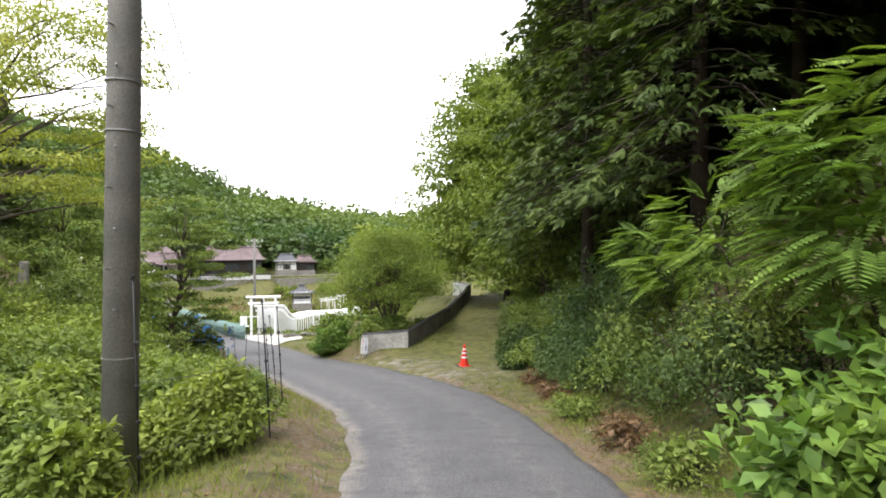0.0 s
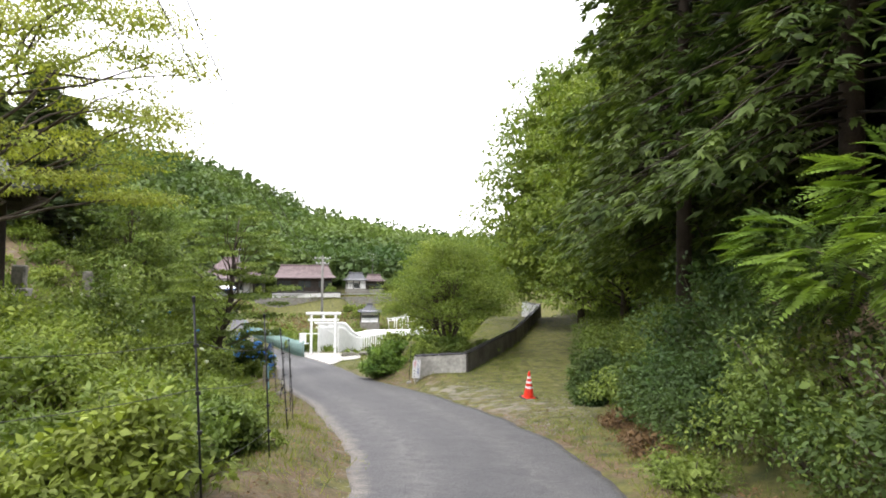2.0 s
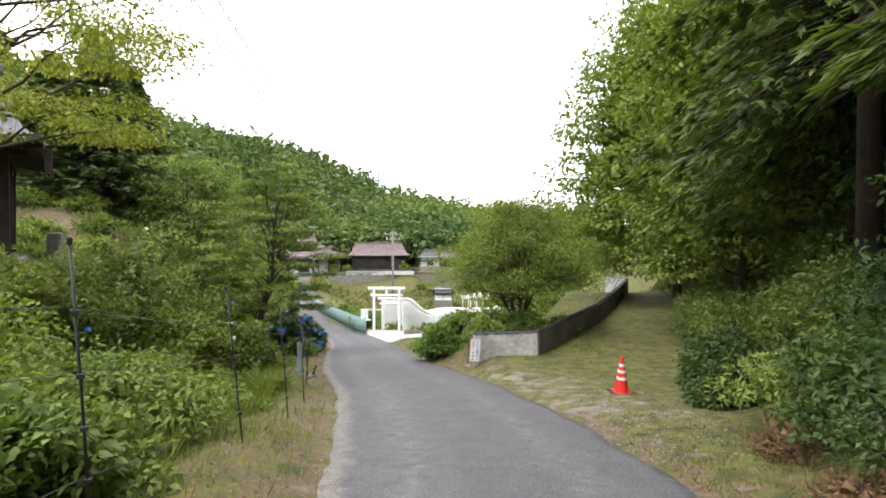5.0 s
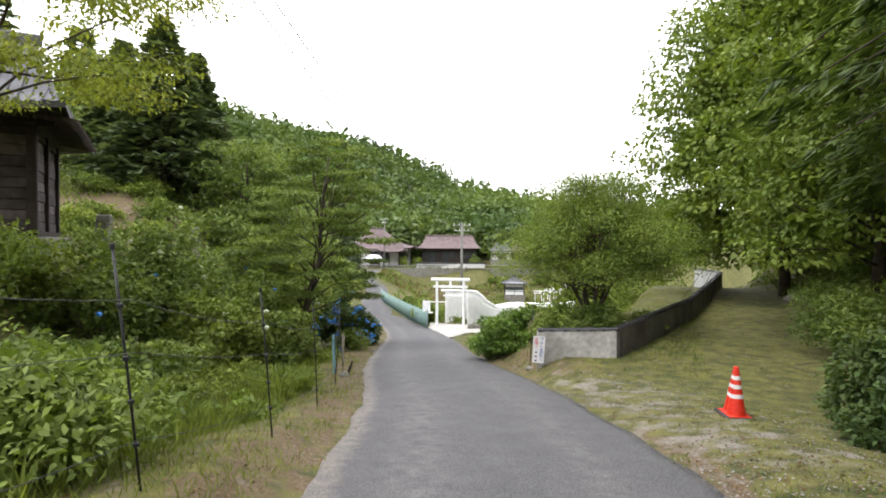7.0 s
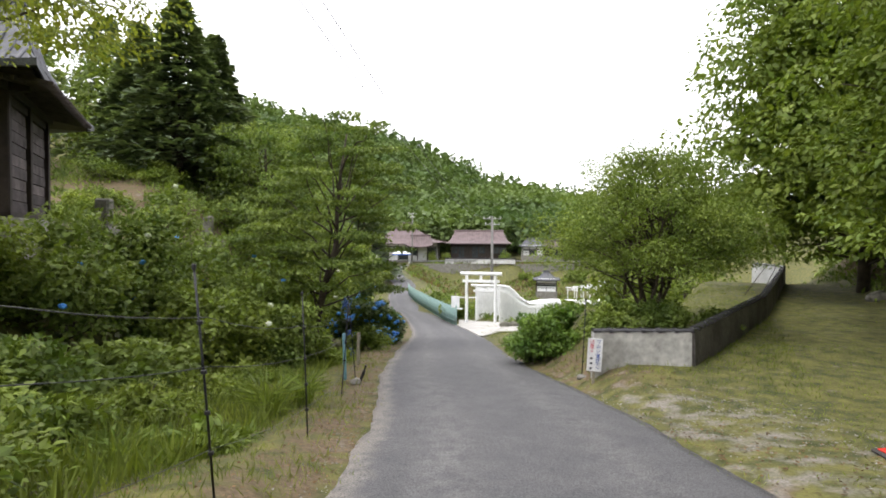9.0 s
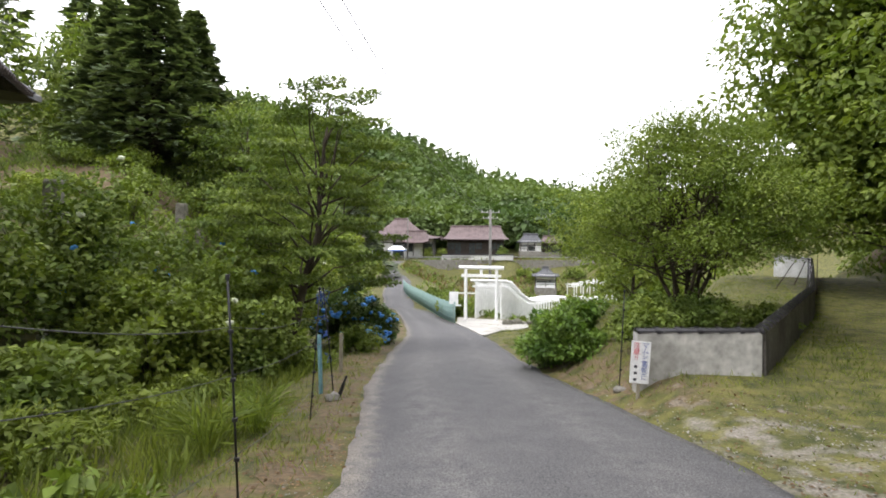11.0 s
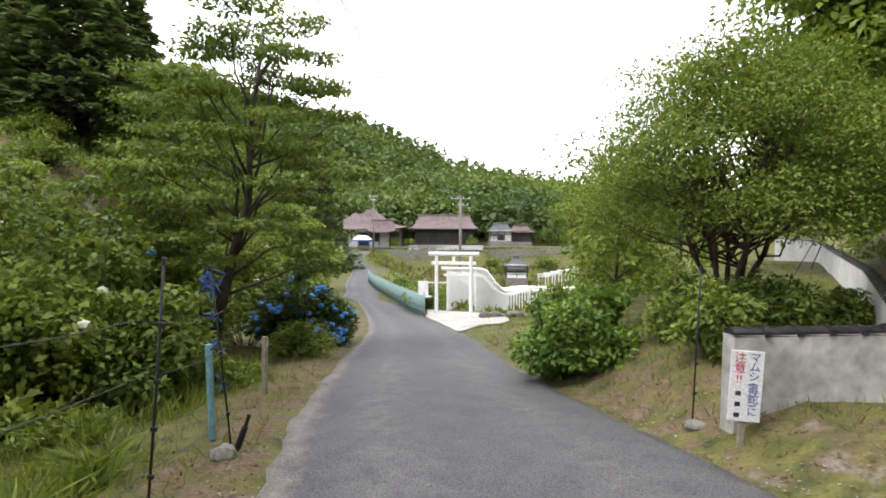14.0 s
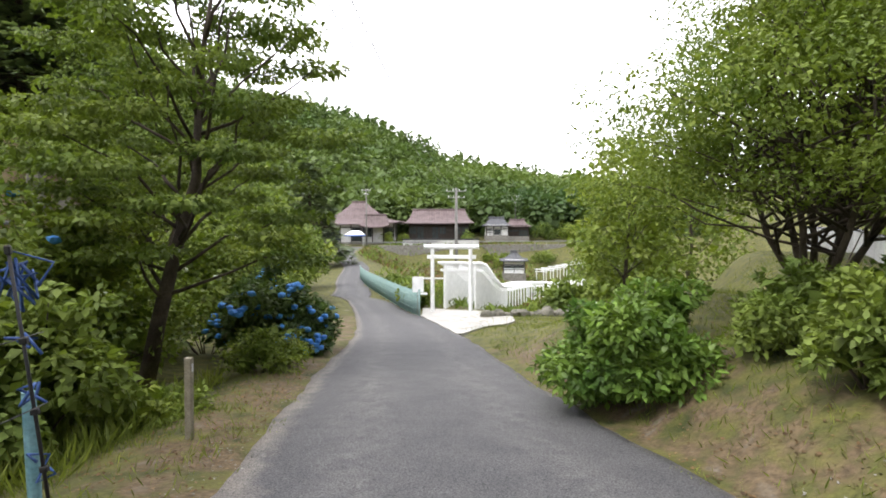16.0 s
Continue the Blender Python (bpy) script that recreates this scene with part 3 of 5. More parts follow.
def sprays(name, pos, head, size, material, g, fan=1.5, count=8, width=0.17, droop=0.45):
    """Flat fans of narrow scale-leaf blades, hanging at the tips, one fan at each position."""
    n = len(pos)
    head = unit(head)
    up = unit(np.array([0, 0, 1.0]) + g.normal(size=(n, 3)) * 0.3)
    side = unit(np.cross(head, up))
    nor = np.cross(side, head)
    ln = size * (0.65 + 0.7 * g.random(n))
    out = []
    for i in range(count):
        a = fan * ((i + 0.5) / count - 0.5)
        d = head * math.cos(a) + side * math.sin(a) + g.normal(size=(n, 3)) * 0.12
        d[:, 2] -= droop * (0.4 + 0.6 * g.random(n))
        L = ln * (1.0 - 0.45 * abs(a) / fan * 2) * (0.75 + 0.5 * g.random(n))
        out.append(blades(pos + head * (0.1 * ln * i / count)[:, None], d, nor, L, L * width, 0.12))
    return quads(name, np.concatenate(out), material)


def conifer(name, x, y, height, spread, label, branches, each, size, material, seed, first=0.12, base=None, trunk=0.3, face=None, top=0.12, fan=1.5, count=8, width=0.17, droop=0.45, hang=0.28):
    """A conifer: straight trunk, drooping branches, each set with hanging fans of scale leaves."""
    global rng
    rng = np.random.default_rng(seed)
    z = at_ground(x, y) - 0.1 if base is None else base
    root = thing(name, pose(x, y, z), label, "tree")
    part("trunk", tubes("trunk", [([(0, 0, 0), (0.03, 0, height * 0.4), (0, 0.04, height * 0.97)], [trunk, trunk * 0.7, 0.03])], M_BARK_RED, 9), None, root)
    runs, pos, head = [], [], []
    for i in range(branches):
        u = (i + rng.random()) / branches
        h = first + (1 - first) * u
        r = spread * ((1 - u) ** 0.75 * (1 - top) + top * (1 - u)) * (0.62 + 0.5 * rng.random())
        a = i * 2.399 + 0.5 * rng.random()
        if face is not None:
            a = face + (rng.random() - 0.5) * 4.0
        n = np.array([math.cos(a), math.sin(a), 0])
        s = np.array([-n[1], n[0], 0])
        foot, tip = np.array([0, 0, height * h + 0.05 * r]), n * r + np.array([0, 0, height * h - r * hang])
        runs.append((curve(foot, tip, 0.06 * r, 4, 0.02 * r), [0.03, 0.022, 0.012, 0.005]))
        k = max(3, int(each * (0.35 + 0.65 * r / spread)))
        v = 0.22 + 0.8 * np.sqrt(rng.random(k))
        w = rng.normal(size=k) * 0.16 * r * (1.25 - v)
        p = foot + (tip - foot) * v[:, None] + s * w[:, None] + np.array([0, 0, 1]) * (0.06 * r * np.sin(np.pi * np.clip(v, 0, 1)))[:, None]
        p[:, 2] -= rng.random(k) * 0.10 * r
        pos.append(p)
        head.append(n + s * (np.sign(w) * 0.55 + rng.normal(size=k) * 0.3)[:, None] + rng.normal(size=(k, 3)) * 0.15)
    tagged(part("branchwork", tubes("branchwork", runs, M_BARK_RED, 4), None, root), kind="stuff")
    part("crown", sprays("crown", np.concatenate(pos), np.concatenate(head), size, material, rng, fan, count, width, droop), None, root)
    return root


# ---------------------------------------------------------------- wood on the bank beside the lane
FACE = math.pi + 0.3
for i, (x, y, h, s, f) in enumerate(((6.6, -2.5, 15, 3.2, 0.36), (6.8, 2.2, 16, 3.2, 0.34), (8.2, 8.6, 15, 3.4, 0.3), (5.6, 12.2, 19, 3.7, 0.14), (4.3, 16.6, 20, 3.6, 0.2), (5.5, 20.2, 17, 3.6, 0.16))):
    conifer("cypress", x, y, h, s, "tall dark green cypress on the bank of the wood", 100 if i < 3 else 240, 36, 0.40 if i < 3 else 0.32, M_LEAF_HINOKI, 20 + i, first=f, trunk=0.2, face=FACE, top=0.5, count=6, width=0.23, droop=0.8, hang=0.35)
for i, (x, y) in enumerate(((9.0, 0.5), (8.6, 4.0), (9.5, 6.5), (8.3, 8.2), (10.5, 10.5), (8.6, 13.5), (9.2, 17), (9.5, 22), (11.5, 3), (12, 7.5), (12.5, 14), (12.5, 20), (13.5, -2), (10, -4), (14.5, 5), (14.5, 11), (15, 17), (8.2, 5.6), (16, 1), (16.5, 8), (17, 14), (10.8, 1.5), (11, 5.2), (17, -4), (13, 9.8), (12, 27), (14.5, 25), (10.6, 25.5), (15.5, 30))):
    conifer("cypress", x, y, 17, 2.6, "slender dark cypress inside the wood", 70, 12, 1.6, M_LEAF_CEDAR, 60 + i, first=0.3 if x < 11 else 0.02, trunk=0.19, top=0.6, count=4, width=0.5, droop=0.6)
tree("broadleaf_tree", 5.0, 28.0, 13.2, 4.3, "bright green broadleaved tree beside the grass way", 40000, 0.19, M_LEAF_MAPLE, first=0.12, clumps=150, trunk=0.2, seed=5, flat=0.3, aspect=0.5, core=0.3, shell=0.5, droop=0.5)
tree("broadleaf_tree", 4.5, 39.5, 16.5, 6.8, "tall bright green broadleaved tree above the garden wall", 54000, 0.28, M_LEAF_MAPLE, first=0.1, clumps=170, trunk=0.24, seed=6, flat=0.3, core=0.3, droop=0.5, round_top=0.9)
tree("broadleaf_tree", 9.0, 34.0, 17.0, 5.0, "green broadleaved tree behind the grass way", 16000, 0.4, M_LEAF_MID, first=0.04, clumps=90, trunk=0.2, seed=7, flat=0.35, core=0.3)
tree("broadleaf_tree", 9.0, 46.0, 12.0, 5.0, "green broadleaved tree at the end of the grass way", 15000, 0.4, M_LEAF_MID, first=0.02, clumps=70, trunk=0.2, seed=8, flat=0.45)
tree("broadleaf_tree", 6.4, 22.8, 11.0, 4.0, "leafy green tree at the edge of the wood", 28000, 0.19, M_LEAF_MID, first=0.10, clumps=90, trunk=0.18, seed=9, flat=0.3, core=0.25)

tree("broadleaf_tree", 12.5, 56.0, 13.0, 6.0, "green broadleaved tree behind the end of the grass way", 9000, 0.5, M_LEAF_MID, first=0.02, clumps=60, trunk=0.2, seed=10, flat=0.5)

# undergrowth on the bank
BANK = ((3.5, 6.6, 1.3, 1.4, 1.7), (3.4, 8.8, 1.2, 1.4, 1.9), (3.2, 10.8, 1.2, 1.3, 1.8), (3.0, 12.6, 1.1, 1.2, 1.7), (2.9, 14.4, 1.1, 1.1, 1.6), (4.4, 9.8, 1.6, 1.6, 2.5), (4.2, 13.4, 1.5, 1.6, 2.4), (4.2, 6.0, 1.4, 1.5, 2.3), (4.3, 16.4, 1.4, 1.5, 1.9), (4.1, 19.2, 1.3, 1.5, 1.7), (3.9, 21.8, 1.2, 1.6, 1.7), (3.7, 24.8, 1.3, 1.7, 2.0), (4.8, 28.6, 1.4, 1.8, 1.9), (5.6, 32.0, 1.2, 2.0, 1.4), (5.4, 36.4, 1.1, 1.8, 1.0), (5.8, 41.0, 1.3, 2.2, 1.3), (6.2, 45.6, 1.8, 2.0, 1.9), (6.6, 50.5, 2.2, 1.6, 1.6), (7.0, 35.0, 1.7, 2.6, 2.6), (7.4, 42.0, 2.0, 3.0, 2.8), (5.8, 21.0, 1.8, 2.0, 3.0), (6.6, 26.0, 1.8, 2.2, 2.8))
for i, (x, y, a, b, h) in enumerate(BANK):
    shrub("bank_shrub", x, y, (a, b, h), "tangled green undergrowth shrub on the bank", 8000 if y < 12 else 5500 if y < 26 else 3000, 0.062 if y < 12 else 0.09, M_LEAF_MID if i % 3 == 1 or y > 15 else M_LEAF_DARK, seed=100 + i, aspect=0.42)
shrub("roadside_bush", 2.55, 17.2, (0.95, 1.0, 1.35), "dense dark green bush beside the traffic cone", 15000, 0.085, M_LEAF_DARK, seed=130)
shrub("broadleaf_bush", 2.95, 3.7, (0.85, 0.95, 1.5), "bush with large glossy oval leaves beside the lane", 3600, 0.15, M_LEAF_BROAD, seed=131, aspect=0.6, clumps=30)
for i, (x, y, s) in enumerate(((2.35, 7.2, 0.5), (2.3, 9.3, 0.55), (2.2, 11.4, 0.45), (2.5, 5.6, 0.5), (2.2, 13.3, 0.4))):
    shrub("withered_shrub", x, y, (s, s * 1.3, s * 1.0), "dry brown withered shrub at the foot of the bank", 2200, 0.055, M_LEAF_DRY if i % 2 == 0 else M_LEAF_MID, seed=140 + i, aspect=0.3, stalks=16)


def feather_tree(x, y, cen, rad, count, length, label, seed):
    root = thing("feather_leaf_tree", pose(x, y, at_ground(x, y) - 0.05), label, "tree")
    z0 = at_ground(x, y)
    c = [(a - x, b - y, d - z0) for a, b, d in cen]
    runs = [(curve((0.1 * i, 0, 0), p, 0.3, 6, 0.05), [0.035, 0.03, 0.024, 0.018, 0.012, 0.006]) for i, p in enumerate(c)]
    tagged(part("stemwork", tubes("stemwork", runs, M_BARK, 6), None, root), kind="stuff")
    part("foliage", fronds("foliage", c, rad, count, length, M_LEAF_FROND, seed, (-0.85, -0.25, -0.1)), None, root)


feather_tree(4.4, 5.4, ((3.6, 4.8, 1.5), (3.7, 4.7, 2.2), (3.6, 5.4, 2.5), (4.1, 6.0, 2.4), (3.9, 5.6, 1.7), (4.1, 5.0, 2.9)), ((0.6, 0.7, 0.45),) * 6, 440, 0.46, "small tree with bright feathery compound leaves", 3)
feather_tree(4.3, 8.0, ((3.7, 7.4, 1.5), (3.6, 8.6, 1.2), (3.9, 8.2, 2.0), (3.6, 9.6, 1.5)), ((0.55, 0.7, 0.45),) * 4, 230, 0.46, "small tree with dark feathery compound leaves", 4)

# ---------------------------------------------------------------- the side with the hall
tree("cherry_tree", -12.4, 14.2, 9.8, 4.1, "old cherry tree with spreading yellow-green branches", 30000, 0.105, M_LEAF_YELLOW, first=0.40, clumps=64, trunk=0.19, seed=12, flat=0.12, skew=(1.6, 1.6), core=0.0, shell=0.2, droop=0.5)
LEFT = ((-13.6, 16.0, 1.9, 1.9, 1.8, 0), (-13.3, 18.2, 1.9, 1.8, 2.5, 1), (-14.1, 20.6, 2.1, 1.8, 4.1, 1), (-15.4, 23.2, 2.1, 2.0, 3.9, 1), (-11.8, 20.4, 1.4, 1.5, 2.3, 1), (-12.7, 22.4, 1.7, 1.6, 3.4, 1), (-11.0, 22.4, 1.1, 1.1, 1.7, 0), (-16.3, 26.2, 1.8, 1.8, 2.8, 1), (-14.4, 25.4, 1.8, 1.7, 3.6, 1), (-16.0, 21.6, 1.2, 1.2, 1.7, 0), (-10.6, 17.6, 1.3, 1.3, 1.2, 0), (-9.6, 14.6, 1.4, 1.4, 1.2, 0), (-15.2, 29.2, 1.9, 1.9, 3.4, 1), (-18.0, 23.6, 1.3, 1.3, 1.5, 0), (-17.8, 28.6, 1.9, 1.9, 2.7, 0))
for i, (x, y, a, b, h, fl) in enumerate(LEFT):
    shrub("hydrangea_bush", x, y, (a, b, h), "large hydrangea bush with a few blue flower heads" if fl else "large leafy green bush on the slope", 7200, 0.125, M_LEAF_LIGHT if i % 4 == 0 else M_LEAF_MID, seed=160 + i, flowers=(M_BLUE if i % 2 else M_WHITE_FLOWER, 8, 0.085, (0.9, -0.6, 0.4)) if fl else None, aspect=0.6)
shrub("hydrangea_bush", -12.9, 29.0, (1.45, 1.5, 2.0), "hydrangea bush covered with bright blue flower heads", 14000, 0.13, M_LEAF_DARK, seed=180, flowers=(M_BLUE, 120, 0.085, (1.0, -0.9, 0.6)), aspect=0.6)
NEAR = ((-3.0, 4.35, 0.45, 0.4, 0.75), (-3.5, 5.0, 0.7, 0.6, 0.8), (-2.75, 6.4, 0.75, 0.9, 0.95), (-3.9, 7.6, 1.2, 1.2, 1.15), (-4.6, 9.4, 1.3, 1.3, 1.25), (-5.2, 11.6, 1.2, 1.2, 1.35), (-6.4, 10.2, 1.5, 1.5, 1.6), (-6.2, 7.6, 1.5, 1.6, 1.6), (-4.4, 5.6, 1.1, 1.1, 1.2), (-6.8, 13.0, 1.4, 1.3, 1.1), (-8.2, 11.6, 1.7, 1.6, 1.9), (-7.4, 5.0, 1.7, 1.7, 2.0), (-8.6, 8.4, 1.8, 1.8, 2.2), (-3.4, 9.3, 0.6, 0.8, 0.8))
for i, (x, y, a, b, h) in enumerate(NEAR):
    shrub("wild_shrub", x, y, (a, b, h), "low light green weeds and shrub behind the fence", 6000, 0.085, M_LEAF_LIGHT if i % 2 == 0 else M_LEAF_MID, seed=200 + i, aspect=0.5)
tree("katsura_tree", -12.7, 25.3, 7.9, 2.6, "slender tree with layered horizontal branches", 30000, 0.105, M_LEAF_MID, first=0.27, clumps=58, trunk=0.15, seed=31, flat=0.11, lean=(0.5, 1.3), aspect=0.6, core=0.0, shell=0.3)
for i, (x, y, h, s, m) in enumerate(((-25.5, 38.5, 6.4, 4.0, M_LEAF_MID), (-26, 44, 6.5, 3.6, M_LEAF_MID), (-33, 48, 9, 5.0, M_LEAF_MID), (-30, 52, 5.5, 2.8, M_LEAF_LIGHT), (-44, 31, 9, 5, M_LEAF_MID), (-37, 26, 8, 4.5, M_LEAF_MID), (-41, 38, 10, 4.6, M_LEAF_MID), (-6.6, 52, 10.5, 3.6, M_LEAF_LIGHT), (-3.0, 60, 12, 4.6, M_LEAF_LIGHT), (-12.5, 100, 9, 5.0, M_LEAF_LIGHT), (-8, 80, 10, 5, M_LEAF_MID))):
    tree("round_tree", x, y, h, s, "round green broadleaved tree on the hillside", 4600, 0.34, m, first=0.12, clumps=46, trunk=0.16, seed=40 + i, flat=0.5)
tree("zelkova_tree", -24.0, 35.2, 8.6, 4.3, "spreading light green tree before the dark cedars", 26000, 0.15, M_LEAF_MID, first=0.2, clumps=80, trunk=0.16, seed=39, flat=0.25, core=0.12)
for i, (x, y, h, s) in enumerate(((-28.9, 33.6, 10.6, 4.0), (-29.8, 37.0, 10.4, 3.4), (-33.5, 34.5, 9.4, 3.4), (-44, 53, 16.5, 4.2), (-56, 50, 19, 5), (-52, 60, 15, 5), (-47, 66, 14.5, 5.4), (-58, 40, 20, 5), (-42, 72, 12, 5), (-50, 43, 16, 4.5))):
    near = i < 3
    conifer("cedar", x, y, h, s, "tall dense dark cedar on the hillside", 330 if near else 120, 23 if near else 13, 0.52 if near else 1.15, M_LEAF_HILL_CEDAR, 80 + i, first=0.1 if near else 0.12, trunk=0.2 if near else 0.4, count=5 if near else 4, width=0.42, droop=0.12, hang=0.14, top=0.55)
# ---------------------------------------------------------------- garden inside the wall
tree("maple_tree", -2.7, 27.9, 4.9, 3.4, "many-stemmed maple with fine yellow-green leaves", 66000, 0.07, M_LEAF_MAPLE, stems=8, first=0.33, clumps=120, trunk=0.10, seed=51, flat=0.3, aspect=0.5, round_top=1.1, core=0.07, shell=0.4)
shrub("round_shrub", -5.0, 25.6, (0.95, 0.95, 1.45), "dense glossy dark green rounded shrub beside the lane", 17000, 0.115, M_LEAF_BROAD, seed=52, aspect=0.45, clumps=34, low=0.05)
for i, (x, y, a, h) in enumerate(((-3.4, 25.4, 0.7, 0.9), (-2.4, 26.2, 0.8, 1.0), (-1.0, 27.2, 0.55, 0.8), (-3.2, 23.9, 0.45, 0.9))):
    shrub("garden_shrub", x, y, (a, a, h), "loose green garden shrub behind the low wall", 4200, 0.09, M_LEAF_MID, seed=220 + i)

# ---------------------------------------------------------------- far woods on the hills
def woods(name, count, r0, r1, a0, a1, seed, quads_each, card):
    g = np.random.default_rng(seed)
    az, r = np.radians(g.uniform(a0, a1, count)), np.sqrt(g.uniform(r0 ** 2, r1 ** 2, count))
    x, y = -4 - np.sin(az) * r, np.cos(az) * r
    z = land(x, y)
    con = (np.sin(x * 0.035 + 1) + np.sin(y * 0.03 + 0.6 * np.sin(x * 0.05)) + g.normal(size=count) * 0.5 + (r - 165) / 45) > 0.5
    h = np.where(con, g.uniform(8, 12.5, count), g.uniform(5, 8.5, count))
    w = np.where(con, h * 0.17, h * 0.42)
    pick = np.repeat(np.arange(count), quads_each)
    u = g.random(len(pick))
    d = unit(g.normal(size=(len(pick), 3)))
    cone = con[pick]
    rr = np.where(cone, (1.03 - u) * w[pick], w[pick])
    off = np.stack([d[:, 0] * rr, d[:, 1] * rr, np.where(cone, u * h[pick], h[pick] * 0.58 + d[:, 2] * h[pick] * 0.42)], 1)
    lump = 0.85 + 0.28 * np.sin(d[:, 0] * 5 + pick) * np.sin(d[:, 1] * 5 + d[:, 2] * 4 + pick * 1.7)
    off[:, :2] *= lump[:, None]
    pos = np.stack([x, y, z], 1)[pick] + off
    s = card * (0.6 + 0.8 * g.random(len(pick)))
    along = unit(d + g.normal(size=d.shape) * 0.6) - np.array([0, 0, 0.4])
    nrm = unit(d + np.array([0, 0, 0.7]) + g.normal(size=d.shape) * 0.35)
    ob = new(name, quads(name, blades(pos, along, nrm, s, s * 0.8), M_WOODS))
    return tagged(ob, "mixed green woods covering the far hillside", "woods", kind="stuff")


woods("far_woods", 2600, 126, 232, -3, 52, 1, 50, 1.3)
woods("far_woods", 220, 128, 140, 4, 42, 2, 110, 0.85)

# ---------------------------------------------------------------- low garden wall with a tiled coping
WALL = ((-3.2, 22.12), (-1.5, 22.98), (0.3, 31.0), (1.35, 38.5), (2.1, 44.0), (0.9, 46.0))
WALL_TOP = (-2.03, -2.03, -1.98, -1.80, -1.64, -1.56)


def wall_run(i, name, material):
    (x0, y0), (x1, y1) = WALL[i], WALL[i + 1]
    n = max(2, int(math.hypot(x1 - x0, y1 - y0) / 0.6))
    dx, dy = x1 - x0, y1 - y0
    ln = math.hypot(dx, dy)
    px, py = -dy / ln * 0.09, dx / ln * 0.09
    vs, fs = [], []
    for k in range(n + 1):
        u = k / n
        x, y, t = x0 + dx * u, y0 + dy * u, WALL_TOP[i] + (WALL_TOP[i + 1] - WALL_TOP[i]) * u
        b = at_ground(x, y) - 0.15
        w = 1.25
        vs += [(x + px * w, y + py * w, b), (x - px * w, y - py * w, b), (x - px, y - py, t), (x + px, y + py, t)]
    for k in range(n):
        a = 4 * k
        fs += [(a, a + 4, a + 7, a + 3), (a + 1, a + 2, a + 6, a + 5), (a + 3, a + 7, a + 6, a + 2), (a, a + 1, a + 5, a + 4)]
    fs += [(0, 3, 2, 1), (4 * n, 4 * n + 1, 4 * n + 2, 4 * n + 3)]
    me = mesh(name, vs, fs, material)
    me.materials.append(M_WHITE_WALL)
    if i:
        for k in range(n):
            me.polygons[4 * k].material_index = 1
    return part(name, me, None, garden_wall)


garden_wall = thing("wall_garden", pose(0, 0, 0), "low plastered garden wall with dark glazed tile coping", "wall", kind="structure")
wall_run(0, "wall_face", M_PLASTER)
# the long runs' outer faces take the darker plaster, with their shade painted in
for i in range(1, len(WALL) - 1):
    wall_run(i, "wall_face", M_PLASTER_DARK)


def coping_tile():
    vs, fs = [], []
    for x, r in ((0, 0.082), (0.29, 0.079), (0.29, 0.097), (0.345, 0.097)):
        for k in range(7):
            a = math.pi * k / 6
            vs.append((x, math.cos(a) * r * 1.15, math.sin(a) * r))
    for i in range(3):
        fs += [(i * 7 + k, i * 7 + k + 1, i * 7 + k + 8, i * 7 + k + 7) for k in range(6)]
    fs += [tuple(range(7)), tuple(range(27, 20, -1))]
    return mesh("coping_tile", vs, fs, M_TILE)


tile = coping_tile()
for i in range(len(WALL) - 1):
    (x0, y0), (x1, y1) = WALL[i], WALL[i + 1]
    ln, yaw = math.hypot(x1 - x0, y1 - y0), math.degrees(math.atan2(y1 - y0, x1 - x0))
    n = max(1, round(ln / 0.345))
    for k in range(n):
        u = k / n
        ob = part("coping_tile", tile, None, garden_wall)
        ob.matrix_world = pose(x0 + (x1 - x0) * u, y0 + (y1 - y0) * u, WALL_TOP[i] + (WALL_TOP[i + 1] - WALL_TOP[i]) * u - 0.015, 0, -math.degrees(math.atan2(WALL_TOP[i + 1] - WALL_TOP[i], ln)), yaw)

# ---------------------------------------------------------------- traffic cones


def traffic_cone(x, y, turn, tilt, label):
    root = thing("traffic_cone", pose(x, y, at_ground(x, y) + 0.0, tilt, 0, turn), label, "traffic cone", "traffic cones")
    bm = boxed(-0.19, 0.19, -0.19, 0.19, 0, 0.035, 0.012)
    part("base", bm, M_RUBBER, root, "dark rubber base weight")

    def ring(z0, z1, grow, name, m):
        r = lambda z: 0.132 - 0.106 * z / 0.70 + grow
        vs = [(r(z) * math.cos(a * math.pi / 12), r(z) * math.sin(a * math.pi / 12), z + 0.03) for z in (z0, (z0 + z1) / 2, z1) for a in range(24)]
        fs = [(i * 24 + a, i * 24 + (a + 1) % 24, (i + 1) * 24 + (a + 1) % 24, (i + 1) * 24 + a) for i in (0, 1) for a in range(24)]
        fs.append(tuple(range(48, 72)))
        part(name, mesh(name, vs, fs, m, False), None, root, "white reflective band" if name == "band" else "")

    ring(0, 0.70, 0, "cone_body", M_ORANGE)
    for z in (0.26, 0.395, 0.52):
        ring(z, z + 0.055, 0.003, "band", M_REFLECT)
    bm = boxed(-0.15, 0.15, -0.15, 0.15, 0.035, 0.05, 0.006)
    part("flange", bm, M_ORANGE, root)
    return root


traffic_cone(0.68, 18.0, 20, 0, "red-orange traffic cone with three white bands on a rubber base")
traffic_cone(0.66, 18.3, 35, 4, "red-orange traffic cone standing close behind another")

# ---------------------------------------------------------------- white shrine gates


